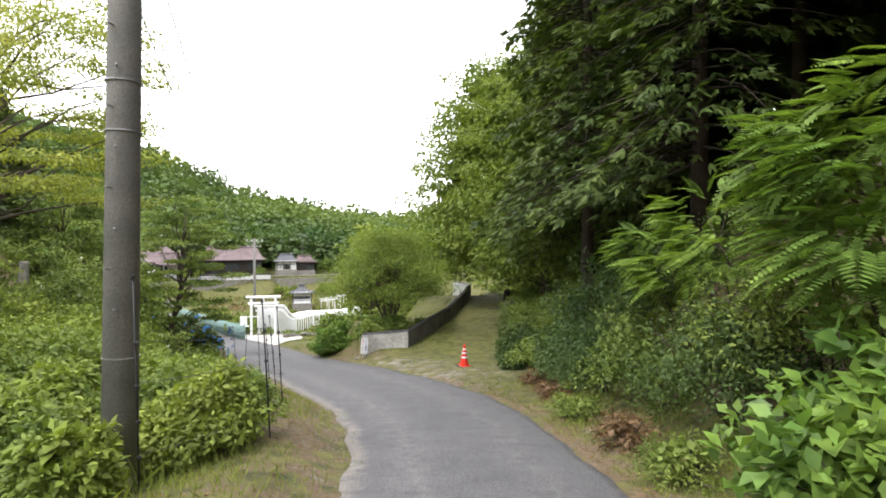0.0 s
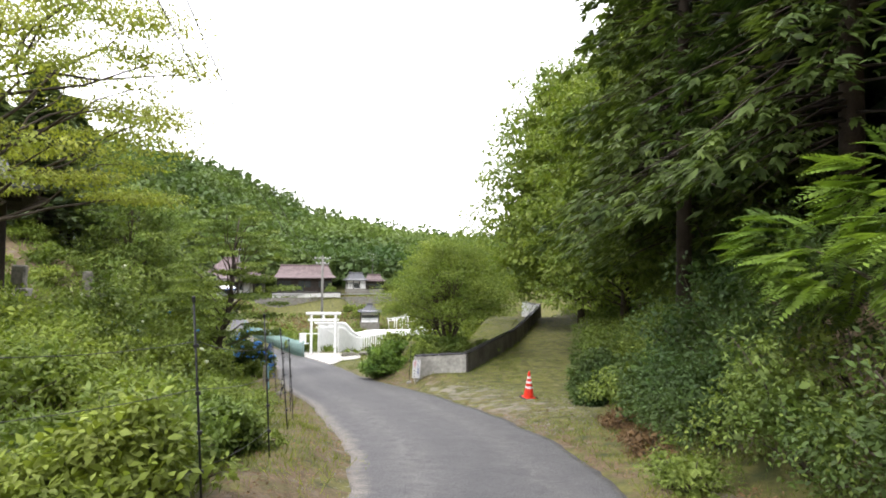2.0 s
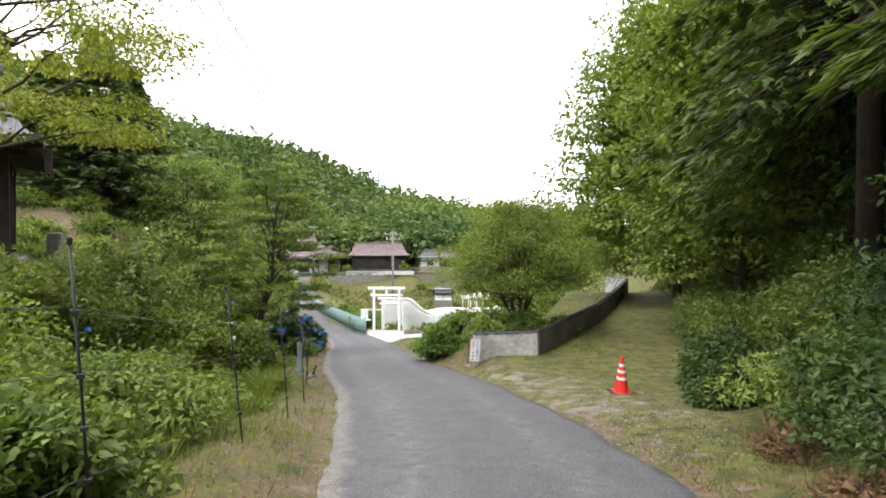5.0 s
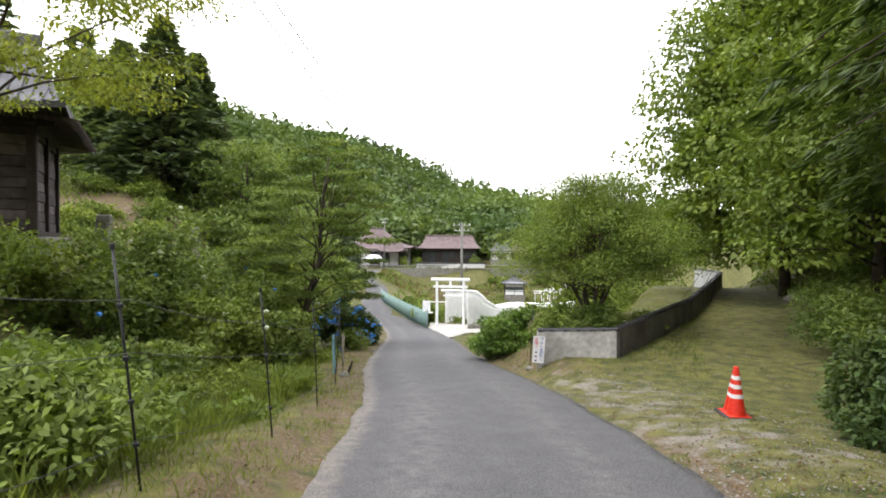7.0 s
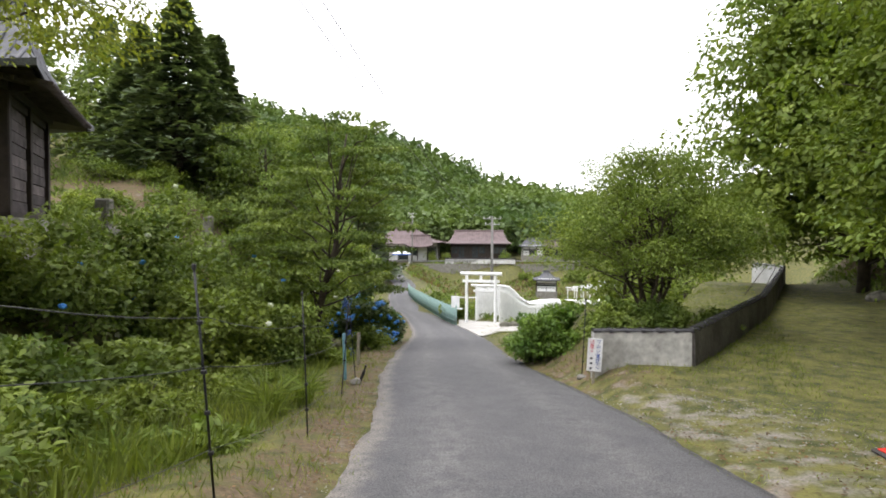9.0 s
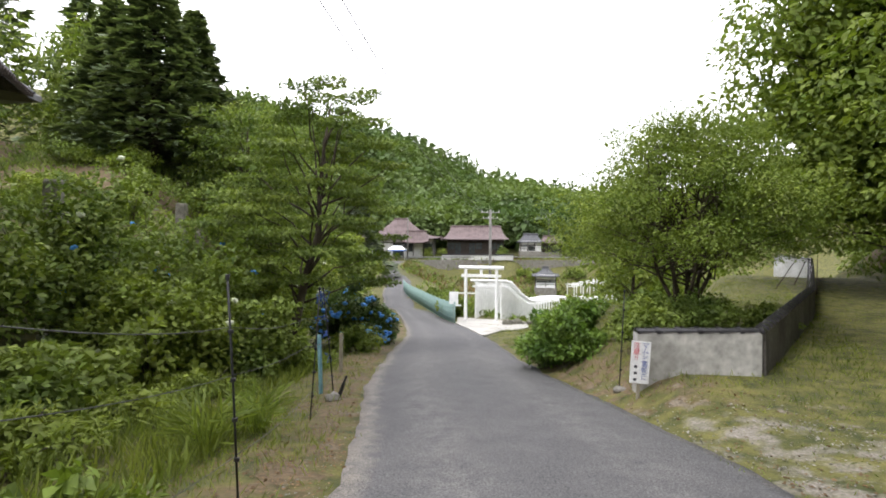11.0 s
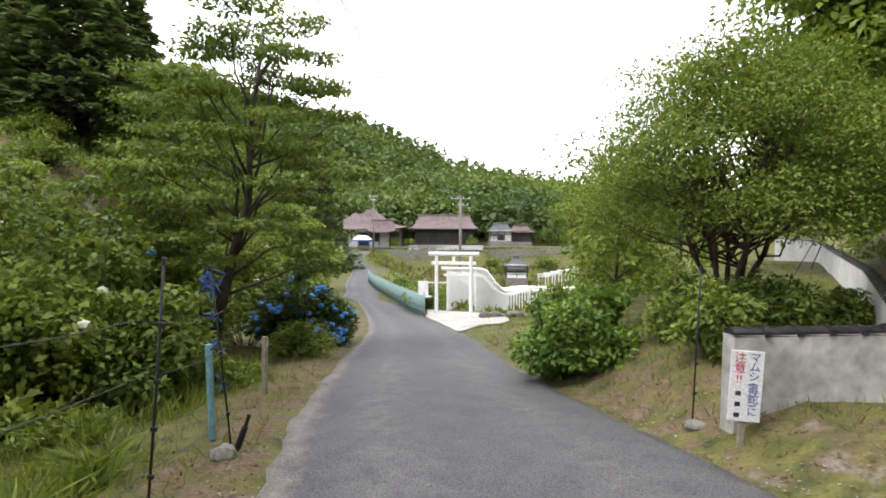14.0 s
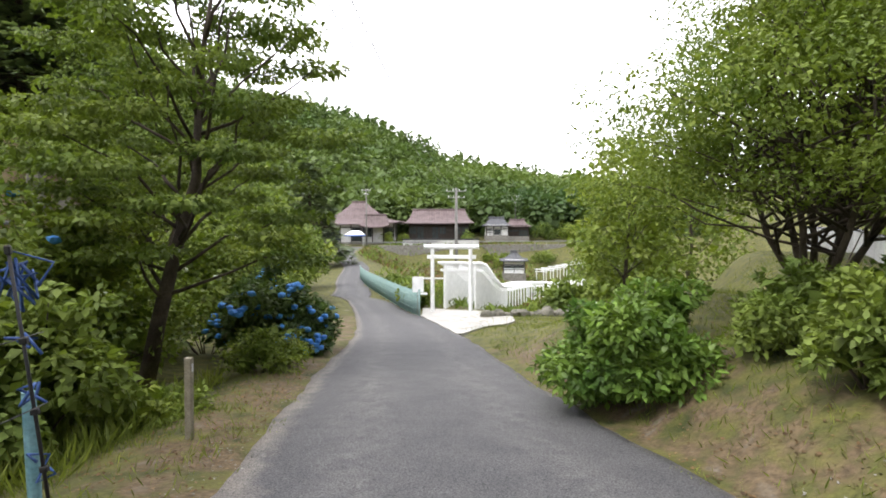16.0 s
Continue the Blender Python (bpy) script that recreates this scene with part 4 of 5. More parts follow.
def torii(w, h, d):
    """Straight white gate: two posts, top beam, tie beam and a short strut. Returned at the origin, facing along y."""
    root = thing("torii_gate", pose(0, 0, 0), "white painted shrine gate", "torii gate", "white gates")
    for s in (-1, 1):
        vs, fs = tube_data([(s * w * 0.5, 0, -0.3), (s * w * 0.5, 0, h - d)], [d * 0.52, d * 0.48], 12)
        part("post", mesh("post", vs, fs, M_WHITE), None, root)
    vs, fs = tube_data([(-w * 0.72, 0, h - d * 0.45), (w * 0.72, 0, h - d * 0.45)], [d * 0.56, d * 0.56], 12)
    part("top_beam", mesh("top_beam", vs, fs, M_WHITE), None, root)
    part("tie_beam", boxed(-w * 0.64, w * 0.64, -d * 0.3, d * 0.3, h * 0.80, h * 0.80 + d * 0.9, 0.01), M_WHITE, root)
    part("strut", boxed(-d * 0.4, d * 0.4, -d * 0.25, d * 0.25, h * 0.80 + d * 0.9, h - d * 0.95), M_WHITE, root)
    return root


big = torii(1.75, 3.1, 0.18)
big.matrix_world = pose(-13.65, 42.3, at_ground(-13.65, 42.3), 0, 0, 12)
tagged(big, "tall white painted shrine gate at the lane's side")
small = torii(1.5, 2.3, 0.13)
row = [(-13.8, 43.9, 5), (-19.0, 69.3, 5), (-18.0, 78.0, -20), (-13.3, 92.0, -30)]
first = True
for (x0, y0, a0), (x1, y1, a1), n in ((row[0], row[1], 38), (row[1], row[2], 11), (row[2], row[3], 18)):
    for k in range(n):
        u = k / n
        x, y = x0 + (x1 - x0) * u, y0 + (y1 - y0) * u
        m = pose(x, y, at_ground(x, y) - 0.02, 0, 0, math.degrees(math.atan2(x0 - x1, y1 - y0)))
        if first:
            small.matrix_world, first = m, False
        else:
            copy_thing(small, m)
for k in range(8):
    x, y = -21.2 + 0.8 * k, 100 + 1.2 * k
    copy_thing(small, pose(x, y, at_ground(x, y), 0, 0, -10))

# ---------------------------------------------------------------- fence of thin black stakes along the lane


def fence_stake(x, y, h, lean, label):
    root = thing("fence_stake", pose(x, y, at_ground(x, y) - 0.02, lean * 0.4, -lean, 30), label, "fence stake", "fence stakes")
    vs, fs = tube_data([(0, 0, -0.25), (0.004, 0.003, h * 0.5), (0, 0, h)], [0.0095, 0.009, 0.0085], 8)
    part("rod", mesh("rod", vs, fs, M_BLACK, True), None, root)
    for z in (0.32, 0.62, 0.92, 1.28):
        part("clip", boxed(-0.013, 0.026, -0.013, 0.013, z, z + 0.03, 0.003), M_BLACK, root)
    part("cap", boxed(-0.014, 0.014, -0.014, 0.014, h - 0.025, h + 0.02, 0.005), M_BLACK, root)
    return root


STAKES = ((-2.55, 4.65, 1.85, 1), (-2.07, 6.62, 1.65, 3), (-2.59, 8.95, 1.7, 3), (-3.5, 11.65, 1.7, 5), (-4.38, 14.05, 1.7, 4), (-5.37, 16.3, 1.7, 2), (-6.75, 18.85, 1.7, -4), (-7.6, 20.5, 1.75, 5))
for x, y, h, lean in STAKES:
    fence_stake(x, y, h, lean, "thin black plastic fence stake with wire clips")
right_stake = fence_stake(-3.48, 22.5, 1.6, -3, "thin black fence stake set beside a pale stone")
for i in range(len(STAKES) - 1):
    (x0, y0, *_), (x1, y1, *_) = STAKES[i], STAKES[i + 1]
    for z, sag in ((0.34, 0.05), (0.94, 0.04), (1.3, 0.06)):
        a, b = at_ground(x0, y0) + z, at_ground(x1, y1) + z
        pts = [(x0 + (x1 - x0) * u - 0.05 * z, y0 + (y1 - y0) * u, a + (b - a) * u - sag * 4 * u * (1 - u)) for u in np.linspace(0, 1, 7)]
        ob = new("fence_wire", tubes("fence_wire", [(pts, [0.003] * 7)], M_WIRE, 5))
        tagged(ob, "thin dark fence wire strung between stakes", "wire", "fence wires")

g = np.random.default_rng(5)
rope = thing("blue_rope", pose(-7.68, 20.5, at_ground(-7.6, 20.5)), "tangled blue rope wound round a fence stake", "rope")
for z, n, r in ((1.58, 26, 0.085), (1.28, 10, 0.06), (1.0, 8, 0.07), (0.55, 6, 0.06)):
    pts = [(g.normal() * r * 0.7 - 0.09 * z, g.normal() * r * 0.7, z + g.normal() * r * 1.1) for _ in range(n)]
    part("coil", tubes("coil", [(pts, [0.009] * n)], M_ROPE, 5), None, rope)
pipe = thing("blue_pipe_post", pose(-7.93, 20.6, at_ground(-7.93, 20.6) - 0.02, 0, -2, 0), "pale blue pipe post beside the fence", "post")
vs, fs = tube_data([(0, 0, -0.2), (0, 0, 0.98)], [0.034, 0.034], 14)
part("pipe", mesh("pipe", vs, fs, M_BLUE_PIPE, False), None, pipe)
stake = thing("wooden_stake", pose(-9.12, 22.8, at_ground(-9.12, 22.8) - 0.02, 0, 1, 15), "grey weathered wooden stake beside the lane", "stake")
part("shaft", boxed(-0.035, 0.035, -0.03, 0.03, -0.2, 0.84, 0.006), M_STAKE, stake)
part("tag", boxed(0.036, 0.04, -0.012, 0.012, 0.70, 0.78), M_SIGN, stake, "small pale tag")
black_can = thing("black_canister", pose(-7.42, 20.38, at_ground(-7.42, 20.38), 8, 20, 30), "small black plastic sleeve leaning on the stake", "sleeve")
vs, fs = tube_data([(0, 0, 0), (0, 0, 0.24), (0, 0, 0.26), (0, 0, 0.38)], [0.03, 0.03, 0.018, 0.018], 10)
part("sleeve", mesh("sleeve", vs, fs, M_BLACK, False), None, black_can)


def rock(x, y, r, label, seed, m=M_STONE, squash=0.7, sink=0.3, name="stone"):
    bm = bmesh.new()
    bmesh.ops.create_icosphere(bm, subdivisions=2, radius=1)
    gg = np.random.default_rng(seed)
    k = gg.normal(size=(4, 3)) * 1.6
    for v in bm.verts:
        d = 1 + 0.12 * sum(math.sin(v.co.dot(Vector(q)) + i) for i, q in enumerate(k))
        v.co = Vector((v.co.x * d, v.co.y * d * 0.85, v.co.z * d * squash)) * r
    me = bpy.data.meshes.new(name)
    bm.to_mesh(me)
    bm.free()
    me.materials.append(m)
    ob = new(name, me)
    ob.matrix_world = pose(x, y, at_ground(x, y) + r * squash * (1 - 2 * sink), 0, 0, seed * 37)
    return tagged(ob, label, "stone")


rock(-7.35, 20.15, 0.12, "sandy brown stone at the foot of a stake", 3)
rock(-3.46, 22.38, 0.10, "pale stone at the foot of a stake", 4)
rock(4.5, 37.0, 0.38, "dark boulder beside the grass way", 9, M_STONE_DARK)
for i in range(16):
    u = i / 15
    rock(-10.9 + 3.9 * u, 39.0 + 3.4 * u + 0.5 * math.sin(u * 3), 0.26 + 0.06 * math.sin(i * 2.1), "rough grey kerb stone beside the concrete apron", 20 + i, M_STONE_DARK, 0.8, 0.3, "kerb_stone")

# ---------------------------------------------------------------- warning sign by the wall
sign = thing("warning_sign", pose(-3.12, 21.78, at_ground(-3.12, 21.78), 0, 3, 14), "white warning sign with red and blue lettering on a stake", "sign")
part("stake", boxed(-0.025, 0.025, 0.004, 0.04, -0.2, 0.75, 0.004), M_STAKE, sign)
part("board", boxed(-0.135, 0.135, -0.008, 0.004, 0.24, 0.86, 0.003), M_SIGN, sign)


def glyph(text, x, z, size, m, turn=0):
    cu = bpy.data.curves.new("lettering", "FONT")
    cu.body, cu.size, cu.align_x, cu.align_y, cu.extrude = text, size, "CENTER", "CENTER", 0.0005
    cu.materials.append(m)
    ob = new("lettering", cu)
    ob.parent = sign
    ob.matrix_local = pose(x, -0.0095, z, 90, 0, 0) @ pose(0, 0, 0, 0, 0, turn)
    return ob


for i, ch in enumerate("マムシ"):
    glyph(ch, 0.062, 0.80 - 0.083 * i, 0.095, M_INK_BLUE)
glyph("(", 0.062, 0.572, 0.09, M_INK_BLUE, -90)
for i, ch in enumerate("毒蛇"):
    glyph(ch, 0.062, 0.52 - 0.083 * i, 0.095, M_INK_BLUE)
glyph(")", 0.062, 0.385, 0.09, M_INK_BLUE, -90)
glyph("に", 0.062, 0.325, 0.085, M_INK_BLUE)
for i, ch in enumerate(("注", "意", "!!")):
    glyph(ch, -0.06, 0.79 - 0.092 * i, 0.10, M_INK_RED)
for i in range(3):
    part("print", boxed(-0.083, -0.037, -0.0095, -0.0075, 0.465 - 0.095 * i, 0.505 - 0.095 * i), M_INK_BLACK, sign)

# ---------------------------------------------------------------- poles and cables


def utility_pole(x, y, h, r, arms, label, yaw=20, z=None, lean=0.0):
    root = thing("utility_pole", pose(x, y, (at_ground(x, y) if z is None else z), 0, lean, yaw), label, "utility pole", "utility poles")
    vs, fs = tube_data([(0, 0, -0.4), (0, 0, h * 0.5), (0, 0, h)], [r, r * 0.86, r * 0.7], 20)
    part("shaft", mesh("shaft", vs, fs, M_CONCRETE, True), None, root)
    for z_, w in arms:
        part("crossarm", boxed(-w, w, -0.05, 0.05, z_, z_ + 0.09, 0.01), M_STEEL, root)
        for s in (-0.9, -0.3, 0.3, 0.9):
            vs, fs = tube_data([(s * w, 0, z_ + 0.09), (s * w, 0, z_ + 0.28)], [0.045, 0.03], 8)
            part("insulator", mesh("insulator", vs, fs, M_WHITE, True), None, root)
    return root


near_pole = utility_pole(-2.98, 5.1, 10.2, 0.157, ((9.4, 0.8),), "round grey concrete utility pole standing in the weeds", 0, lean=1.2)
for i in range(12):
    z, s = 1.7 + 0.36 * i, (-1 if i % 2 else 1)
    vs, fs = tube_data([(0, -0.1, z), (s * 0.04, -0.2, z + 0.01)], [0.009, 0.009], 6)
    part("step_bolt", mesh("step_bolt", vs, fs, M_STEEL), None, near_pole)
for z in (1.25, 3.3, 3.75):
    vs, fs = tube_data([(0, 0, z), (0, 0, z + 0.012)], [0.158, 0.158], 20)
    part("steel_band", mesh("steel_band", vs, fs, M_STEEL), None, near_pole)
utility_pole(-25.3, 74.8, 11.6, 0.19, ((11.2, 1.1), (10.5, 0.9)), "grey concrete utility pole with crossarms above the hollow", 20, z=-9.2)
utility_pole(-48.1, 96.0, 9.2, 0.12, ((8.9, 0.7), (8.3, 0.5)), "slim grey utility pole beside the temple road", 30)
utility_pole(-31.2, 124.0, 8.6, 0.16, ((8.3, 0.8), (7.8, 0.7)), "grey utility pole beside the houses", 10, z=-4.8)
for k, (dx, dz) in enumerate(((0, 0), (0.7, -0.35))):
    a, b = Vector((-2.6 + dx, 5.1 - 5.1, 8.6 + dz)), Vector((-25.3 + dx, 74.8, 2.3 + dz * 0.6))
    pts = [tuple(a + (b - a) * u - Vector((0, 0, 3.0 * 4 * u * (1 - u)))) for u in np.linspace(0, 1, 25)]
    tagged(new("power_cable", tubes("power_cable", [(pts, [0.013] * 25)], M_WIRE, 5)), "thin dark power cable sagging across the valley", "cable", "power cables")

# ---------------------------------------------------------------- concrete apron, mesh fence and notice board by the gate
ay = np.linspace(33.6, 43.0, 40)
aw = np.interp(ay, (33.6, 35, 37, 39, 41, 43), (0.15, 1.3, 2.9, 3.6, 3.4, 2.8))
al = np.interp(ay, EDGE_Y, EDGE_R) - 0.15
al = np.where(ay > 40.2, np.interp(ay, (40.2, 43), (-14.2, -15.4)), al)
cols = np.linspace(0, 1, 12)
AX = al[:, None] + aw[:, None] * cols[None, :] + 0.05 * waves(ay[:, None], cols[None, :] * 3, 4.0)
AY = np.repeat(ay[:, None], 12, 1)
AZ = land(AX, AY) + 0.06
idx = np.arange(AX.size).reshape(AX.shape)
top = np.stack([AX, AY, AZ], -1).reshape(-1, 3)
low = top - np.array([0, 0, 0.25])
fa = np.stack([idx[:-1, :-1], idx[:-1, 1:], idx[1:, 1:], idx[1:, :-1]], -1).reshape(-1, 4).tolist()
ring = list(idx[0, :]) + list(idx[1:, -1]) + list(idx[-1, -2::-1]) + list(idx[-2:0:-1, 0])
fa += [(ring[i], ring[i - 1], ring[i - 1] + AX.size, ring[i] + AX.size) for i in range(len(ring))]
tagged(new("pavement", mesh("pavement", np.concatenate([top, low]), fa, M_APRON)), "pale concrete apron in front of the shrine gates", "pavement", kind="structure")

mesh_fence = thing("mesh_fence", pose(0, 0, 0), "pale green mesh fence along the edge of the lane", "fence")
fx, fyy = (-14.35, -17.9, -21.4, -25.2, -29.9), (40.3, 45.1, 49.9, 55.2, 62.3)
run = [(float(np.interp(u, range(5), fx)), float(np.interp(u, range(5), fyy))) for u in np.linspace(0, 4, 17)]
for i, (x, y) in enumerate(run):
    z = at_ground(x, y)
    vs, fs = tube_data([(x, y, z - 0.1), (x, y, z + 1.2)], [0.025, 0.025], 8)
    part("fence_post", mesh("fence_post", vs, fs, M_NET, True), None, mesh_fence)
    if i:
        x0, y0 = run[i - 1]
        z0 = at_ground(x0, y0)
        runs = []
        for u in np.linspace(0.02, 0.98, 26):
            p = np.array((x0, y0, z0)) + (np.array((x, y, z)) - np.array((x0, y0, z0))) * u
            runs.append(([p + (0, 0, 0.06), p + (0, 0, 1.14)], [0.012, 0.012]))
        for h in (0.06, 0.33, 0.6, 0.87, 1.14):
            runs.append(([(x0, y0, z0 + h), (x, y, z + h)], [0.013, 0.013]))
        part("mesh_panel", tubes("mesh_panel", runs, M_NET, 4), None, mesh_fence)

board = thing("notice_board", pose(-14.55, 40.6, at_ground(-14.55, 40.6), 0, 0, 18), "small white notice board on a post beside the gate", "notice board")
part("post", boxed(-0.03, 0.03, -0.03, 0.03, -0.2, 1.9, 0.005), M_STAKE, board)
part("board", boxed(-0.24, 0.24, -0.06, -0.03, 1.05, 1.72, 0.008), M_WHITE, board)
part("arm", boxed(0.2, 1.35, -0.02, 0.02, 1.62, 1.68), M_WHITE, board)
part("tray", boxed(0.0, 0.4, -0.12, 0.05, 0.95, 1.02, 0.005), M_WHITE, board)
marker = thing("marker_post", pose(-6.4, 34.6, at_ground(-6.4, 34.6), 0, 0, 20), "short white marker post in the grass", "post")
part("shaft", boxed(-0.06, 0.06, -0.05, 0.05, -0.1, 0.62, 0.01), M_WHITE, marker)

# ---------------------------------------------------------------- roofs and buildings


def roof(parent, w, d, eave, ridge, ridge_len, m, lift=0.35, name="roof", thick=0.14, cx=0.0, cy=0.0, ribs=True, rib=0.3):
    """A hipped or gabled roof with a hollow curve, turned-up corners, thickness and raised tile rows."""
    n, k = 12, 7
    def surf(side, u, v):
        # side 0, 1: long slopes; 2, 3: ends. u along the eave -1..1, v from eave 0 to ridge 1
        hollow = v - 0.22 * math.sin(math.pi * v)
        z = eave + (ridge - eave) * hollow + lift * abs(u) ** 3 * (1 - v) ** 2
        if side < 2:
            s = -1 if side == 0 else 1
            hx = w / 2 + (ridge_len / 2 - w / 2) * v
            return (cx + u * hx, cy + s * d / 2 * (1 - v), z)
        s = -1 if side == 2 else 1
        hx = w / 2 + (ridge_len / 2 - w / 2) * v
        return (cx + s * hx, cy + u * d / 2 * (1 - v), z)
    vs, fs = [], []
    for side in range(4):
        b = len(vs)
        for i in range(n + 1):
            for j in range(k + 1):
                p = surf(side, -1 + 2 * i / n, j / k)
                vs.append(p)
                vs.append((p[0], p[1], p[2] - thick))
        at = lambda i, j, o: b + (i * (k + 1) + j) * 2 + o
        for i in range(n):
            for j in range(k):
                fs.append((at(i, j, 0), at(i + 1, j, 0), at(i + 1, j + 1, 0), at(i, j + 1, 0)))
                fs.append((at(i, j, 1), at(i, j + 1, 1), at(i + 1, j + 1, 1), at(i + 1, j, 1)))
            fs.append((at(i, 0, 0), at(i, 0, 1), at(i + 1, 0, 1), at(i + 1, 0, 0)))
    ro = part(name, mesh(name, vs, fs, m), None, parent)
    if ribs:
        runs = []
        for side in range(4):
            span = w if side < 2 else d
            for i in range(int(span / rib)):
                x = -1 + 2 * (i + 0.5) / int(span / rib)
                top = 1.0
                full = (w if side < 2 else d) / 2
                pts = []
                for j in range(6):
                    v = j / 5
                    half = (w / 2 + (ridge_len / 2 - w / 2) * v) if side < 2 else d / 2 * (1 - v)
                    if half < abs(x) * full - 1e-3:
                        break
                    p = surf(side, x * full / max(half, 1e-3), v)
                    pts.append((p[0], p[1], p[2] + 0.015))
                if len(pts) > 1:
                    runs.append((pts, [0.05] * len(pts)))
        part("tiling", tubes("tiling", runs, m, 5), None, ro, "raised rows of roof tiles")
    rl = max(ridge_len, 0.6)
    part("ridge", boxed(cx - rl / 2 - 0.15, cx + rl / 2 + 0.15, cy - 0.13, cy + 0.13, ridge - 0.1, ridge + 0.25, 0.05), m, ro)
    return ro


def house(name, x, y, z, yaw, w, d, eave, ridge, ridge_len, over, m_roof, m_wall, label, bays, lift=0.2, sill=0.9, plinth=0.35, dark=True):
    root = thing(name, pose(x, y, z, 0, 0, yaw), label, "building")
    part("wall", boxed(-w / 2, w / 2, -d / 2, d / 2, 0, eave + 0.1), m_wall, root)
    part("plinth", boxed(-w / 2 - 0.15, w / 2 + 0.15, -d / 2 - 0.15, d / 2 + 0.15, -1.2, plinth, 0.03), M_STONE, root)
    for i in range(bays + 1):
        px = -w / 2 + w * i / bays
        part("post", boxed(px - 0.08, px + 0.08, -d / 2 - 0.05, -d / 2 + 0.02, plinth, eave), M_DARK_WOOD, root)
    part("lintel", boxed(-w / 2, w / 2, -d / 2 - 0.06, -d / 2 + 0.02, eave - 0.75, eave - 0.6), M_DARK_WOOD, root)
    for i in range(bays):
        a, b = -w / 2 + w * i / bays + 0.12, -w / 2 + w * (i + 1) / bays - 0.12
        if i % 3 != 2 or not dark:
            wi = part("window", boxed(a, b, -d / 2 - 0.035, -d / 2 - 0.003, plinth + (0.1 if i % 2 else sill), eave - 0.8), M_GLASS, root)
            part("mullion", boxed((a + b) / 2 - 0.04, (a + b) / 2 + 0.04, -d / 2 - 0.06, -d / 2 - 0.03, plinth + 0.1, eave - 0.8), M_DARK_WOOD, wi)
            part("window_frame", boxed(a, b, -d / 2 - 0.06, -d / 2 - 0.03, eave - 1.35, eave - 1.28), M_DARK_WOOD, wi)
    roof(root, w + 2 * over, d + 2 * over, eave - 0.1, ridge, ridge_len, m_roof, lift, rib=0.45)
    return root


# the old wooden hall on the terrace
hall = thing("wooden_hall", pose(-19.76, 13.77, 0.18, 0, 0, 50.6), "old wooden hall with weathered boards and a tiled roof", "building")
L, D, H = 6.0, 4.2, 2.75          # front, depth, height of the wall plate
part("plinth", boxed(-0.35, L + 0.35, -0.35, D + 0.35, -2.6, 0.0, 0.04), M_STONE, hall)
part("back_wall", boxed(0, L, D - 0.12, D - 0.02, 0.0, H), M_OLD_WOOD, hall)
part("end_wall", boxed(0.02, 0.12, 0, D, 0.0, H), M_OLD_WOOD, hall)


def boarding(px, py, dx, dy, ln, n):
    """Posts and horizontal boards along one side of the hall, from a corner onwards; dx, dy: the way along it."""
    m = Matrix.Translation((px, py, 0)) @ Matrix.Rotation(math.atan2(dy, dx), 4, "Z")
    for i in range(n + 1):
        x = ln * i / n
        part("post", boxed(x - 0.11, x + 0.11, -0.09, 0.12, -0.02, H + 0.2, 0.012, m), M_DARK_WOOD, hall)
        if i < n:
            for k in range(9):
                z = 0.16 + k * 0.285
                part("board", boxed(x + 0.1, x + ln / n - 0.1, 0.012 * ((k * 7 + i * 3) % 3), 0.07, z, z + 0.267, 0.008, m), M_BOARD, hall)
            part("nosing", boxed(x + 0.1, x + ln / n - 0.1, -0.03, 0.06, H - 0.02, H + 0.18, 0.01, m), M_DARK_WOOD, hall)
    part("sill", boxed(-0.12, ln + 0.12, -0.12, 0.1, 0.0, 0.15, 0.01, m), M_DARK_WOOD, hall)
    part("beam", boxed(-0.5, ln + 0.5, -0.1, 0.1, H + 0.2, H + 0.42, 0.02, m), M_DARK_WOOD, hall)
    for i in range(int((ln + 1.6) / 0.2)):
        x = -0.8 + 0.2 * i
        part("rafter", boxed(x - 0.035, x + 0.035, -1.12, 0.05, -0.06, 0.03, m=m @ Matrix.Translation((0, 0, H + 0.46)) @ Matrix.Rotation(radians(9), 4, "X")), M_OLD_WOOD, hall)


boarding(0, 0, 1, 0, L, 4)
boarding(L, 0, 0, 1, D, 2)
roof(hall, L + 1.8, D + 4.2, H + 0.42, H + 3.2, 5.4, M_TILE_GREY, 0.26, thick=0.16, cx=L / 2, cy=D / 2 + 0.7, rib=0.28)
part("soffit", boxed(-0.75, L + 0.75, -1.2, D + 2.4, H + 0.42, H + 0.5), M_DARK_WOOD, hall)

temple = house("temple", -56.2, 108.0, -5.0, 23, 13.0, 9.5, 3.6, 7.4, 2.4, 1.4, M_TILE_RED, M_WHITE_WALL, "temple main hall with a broad red-brown hipped roof and white walls", 7, 0.5)
for s in (-1, 1):
    part("porch_post", boxed(3.4 + s * 1.5 - 0.1, 3.4 + s * 1.5 + 0.1, -7.0, -6.8, 0, 2.9, 0.01), M_DARK_WOOD, temple)
roof(temple, 5.2, 5.0, 3.0, 5.0, 3.6, M_TILE_RED, 0.4, "porch_roof", cx=3.4, cy=-5.4, rib=0.45)
house("long_house", -43.4, 115.0, -4.6, 21.5, 10.6, 7.5, 3.3, 5.6, 9.6, 1.0, M_TILE_RED, M_DARK_WOOD, "long farmhouse with a red-brown tiled roof and dark walls", 8, 0.1)
house("blue_roof_house", -40.6, 131.5, -3.8, 21.5, 6.6, 6.0, 4.2, 5.6, 5.0, 0.6, M_ROOF_BLUE, M_WHITE_WALL, "two-storey house with a pale blue-green sheet roof", 4, 0.05)
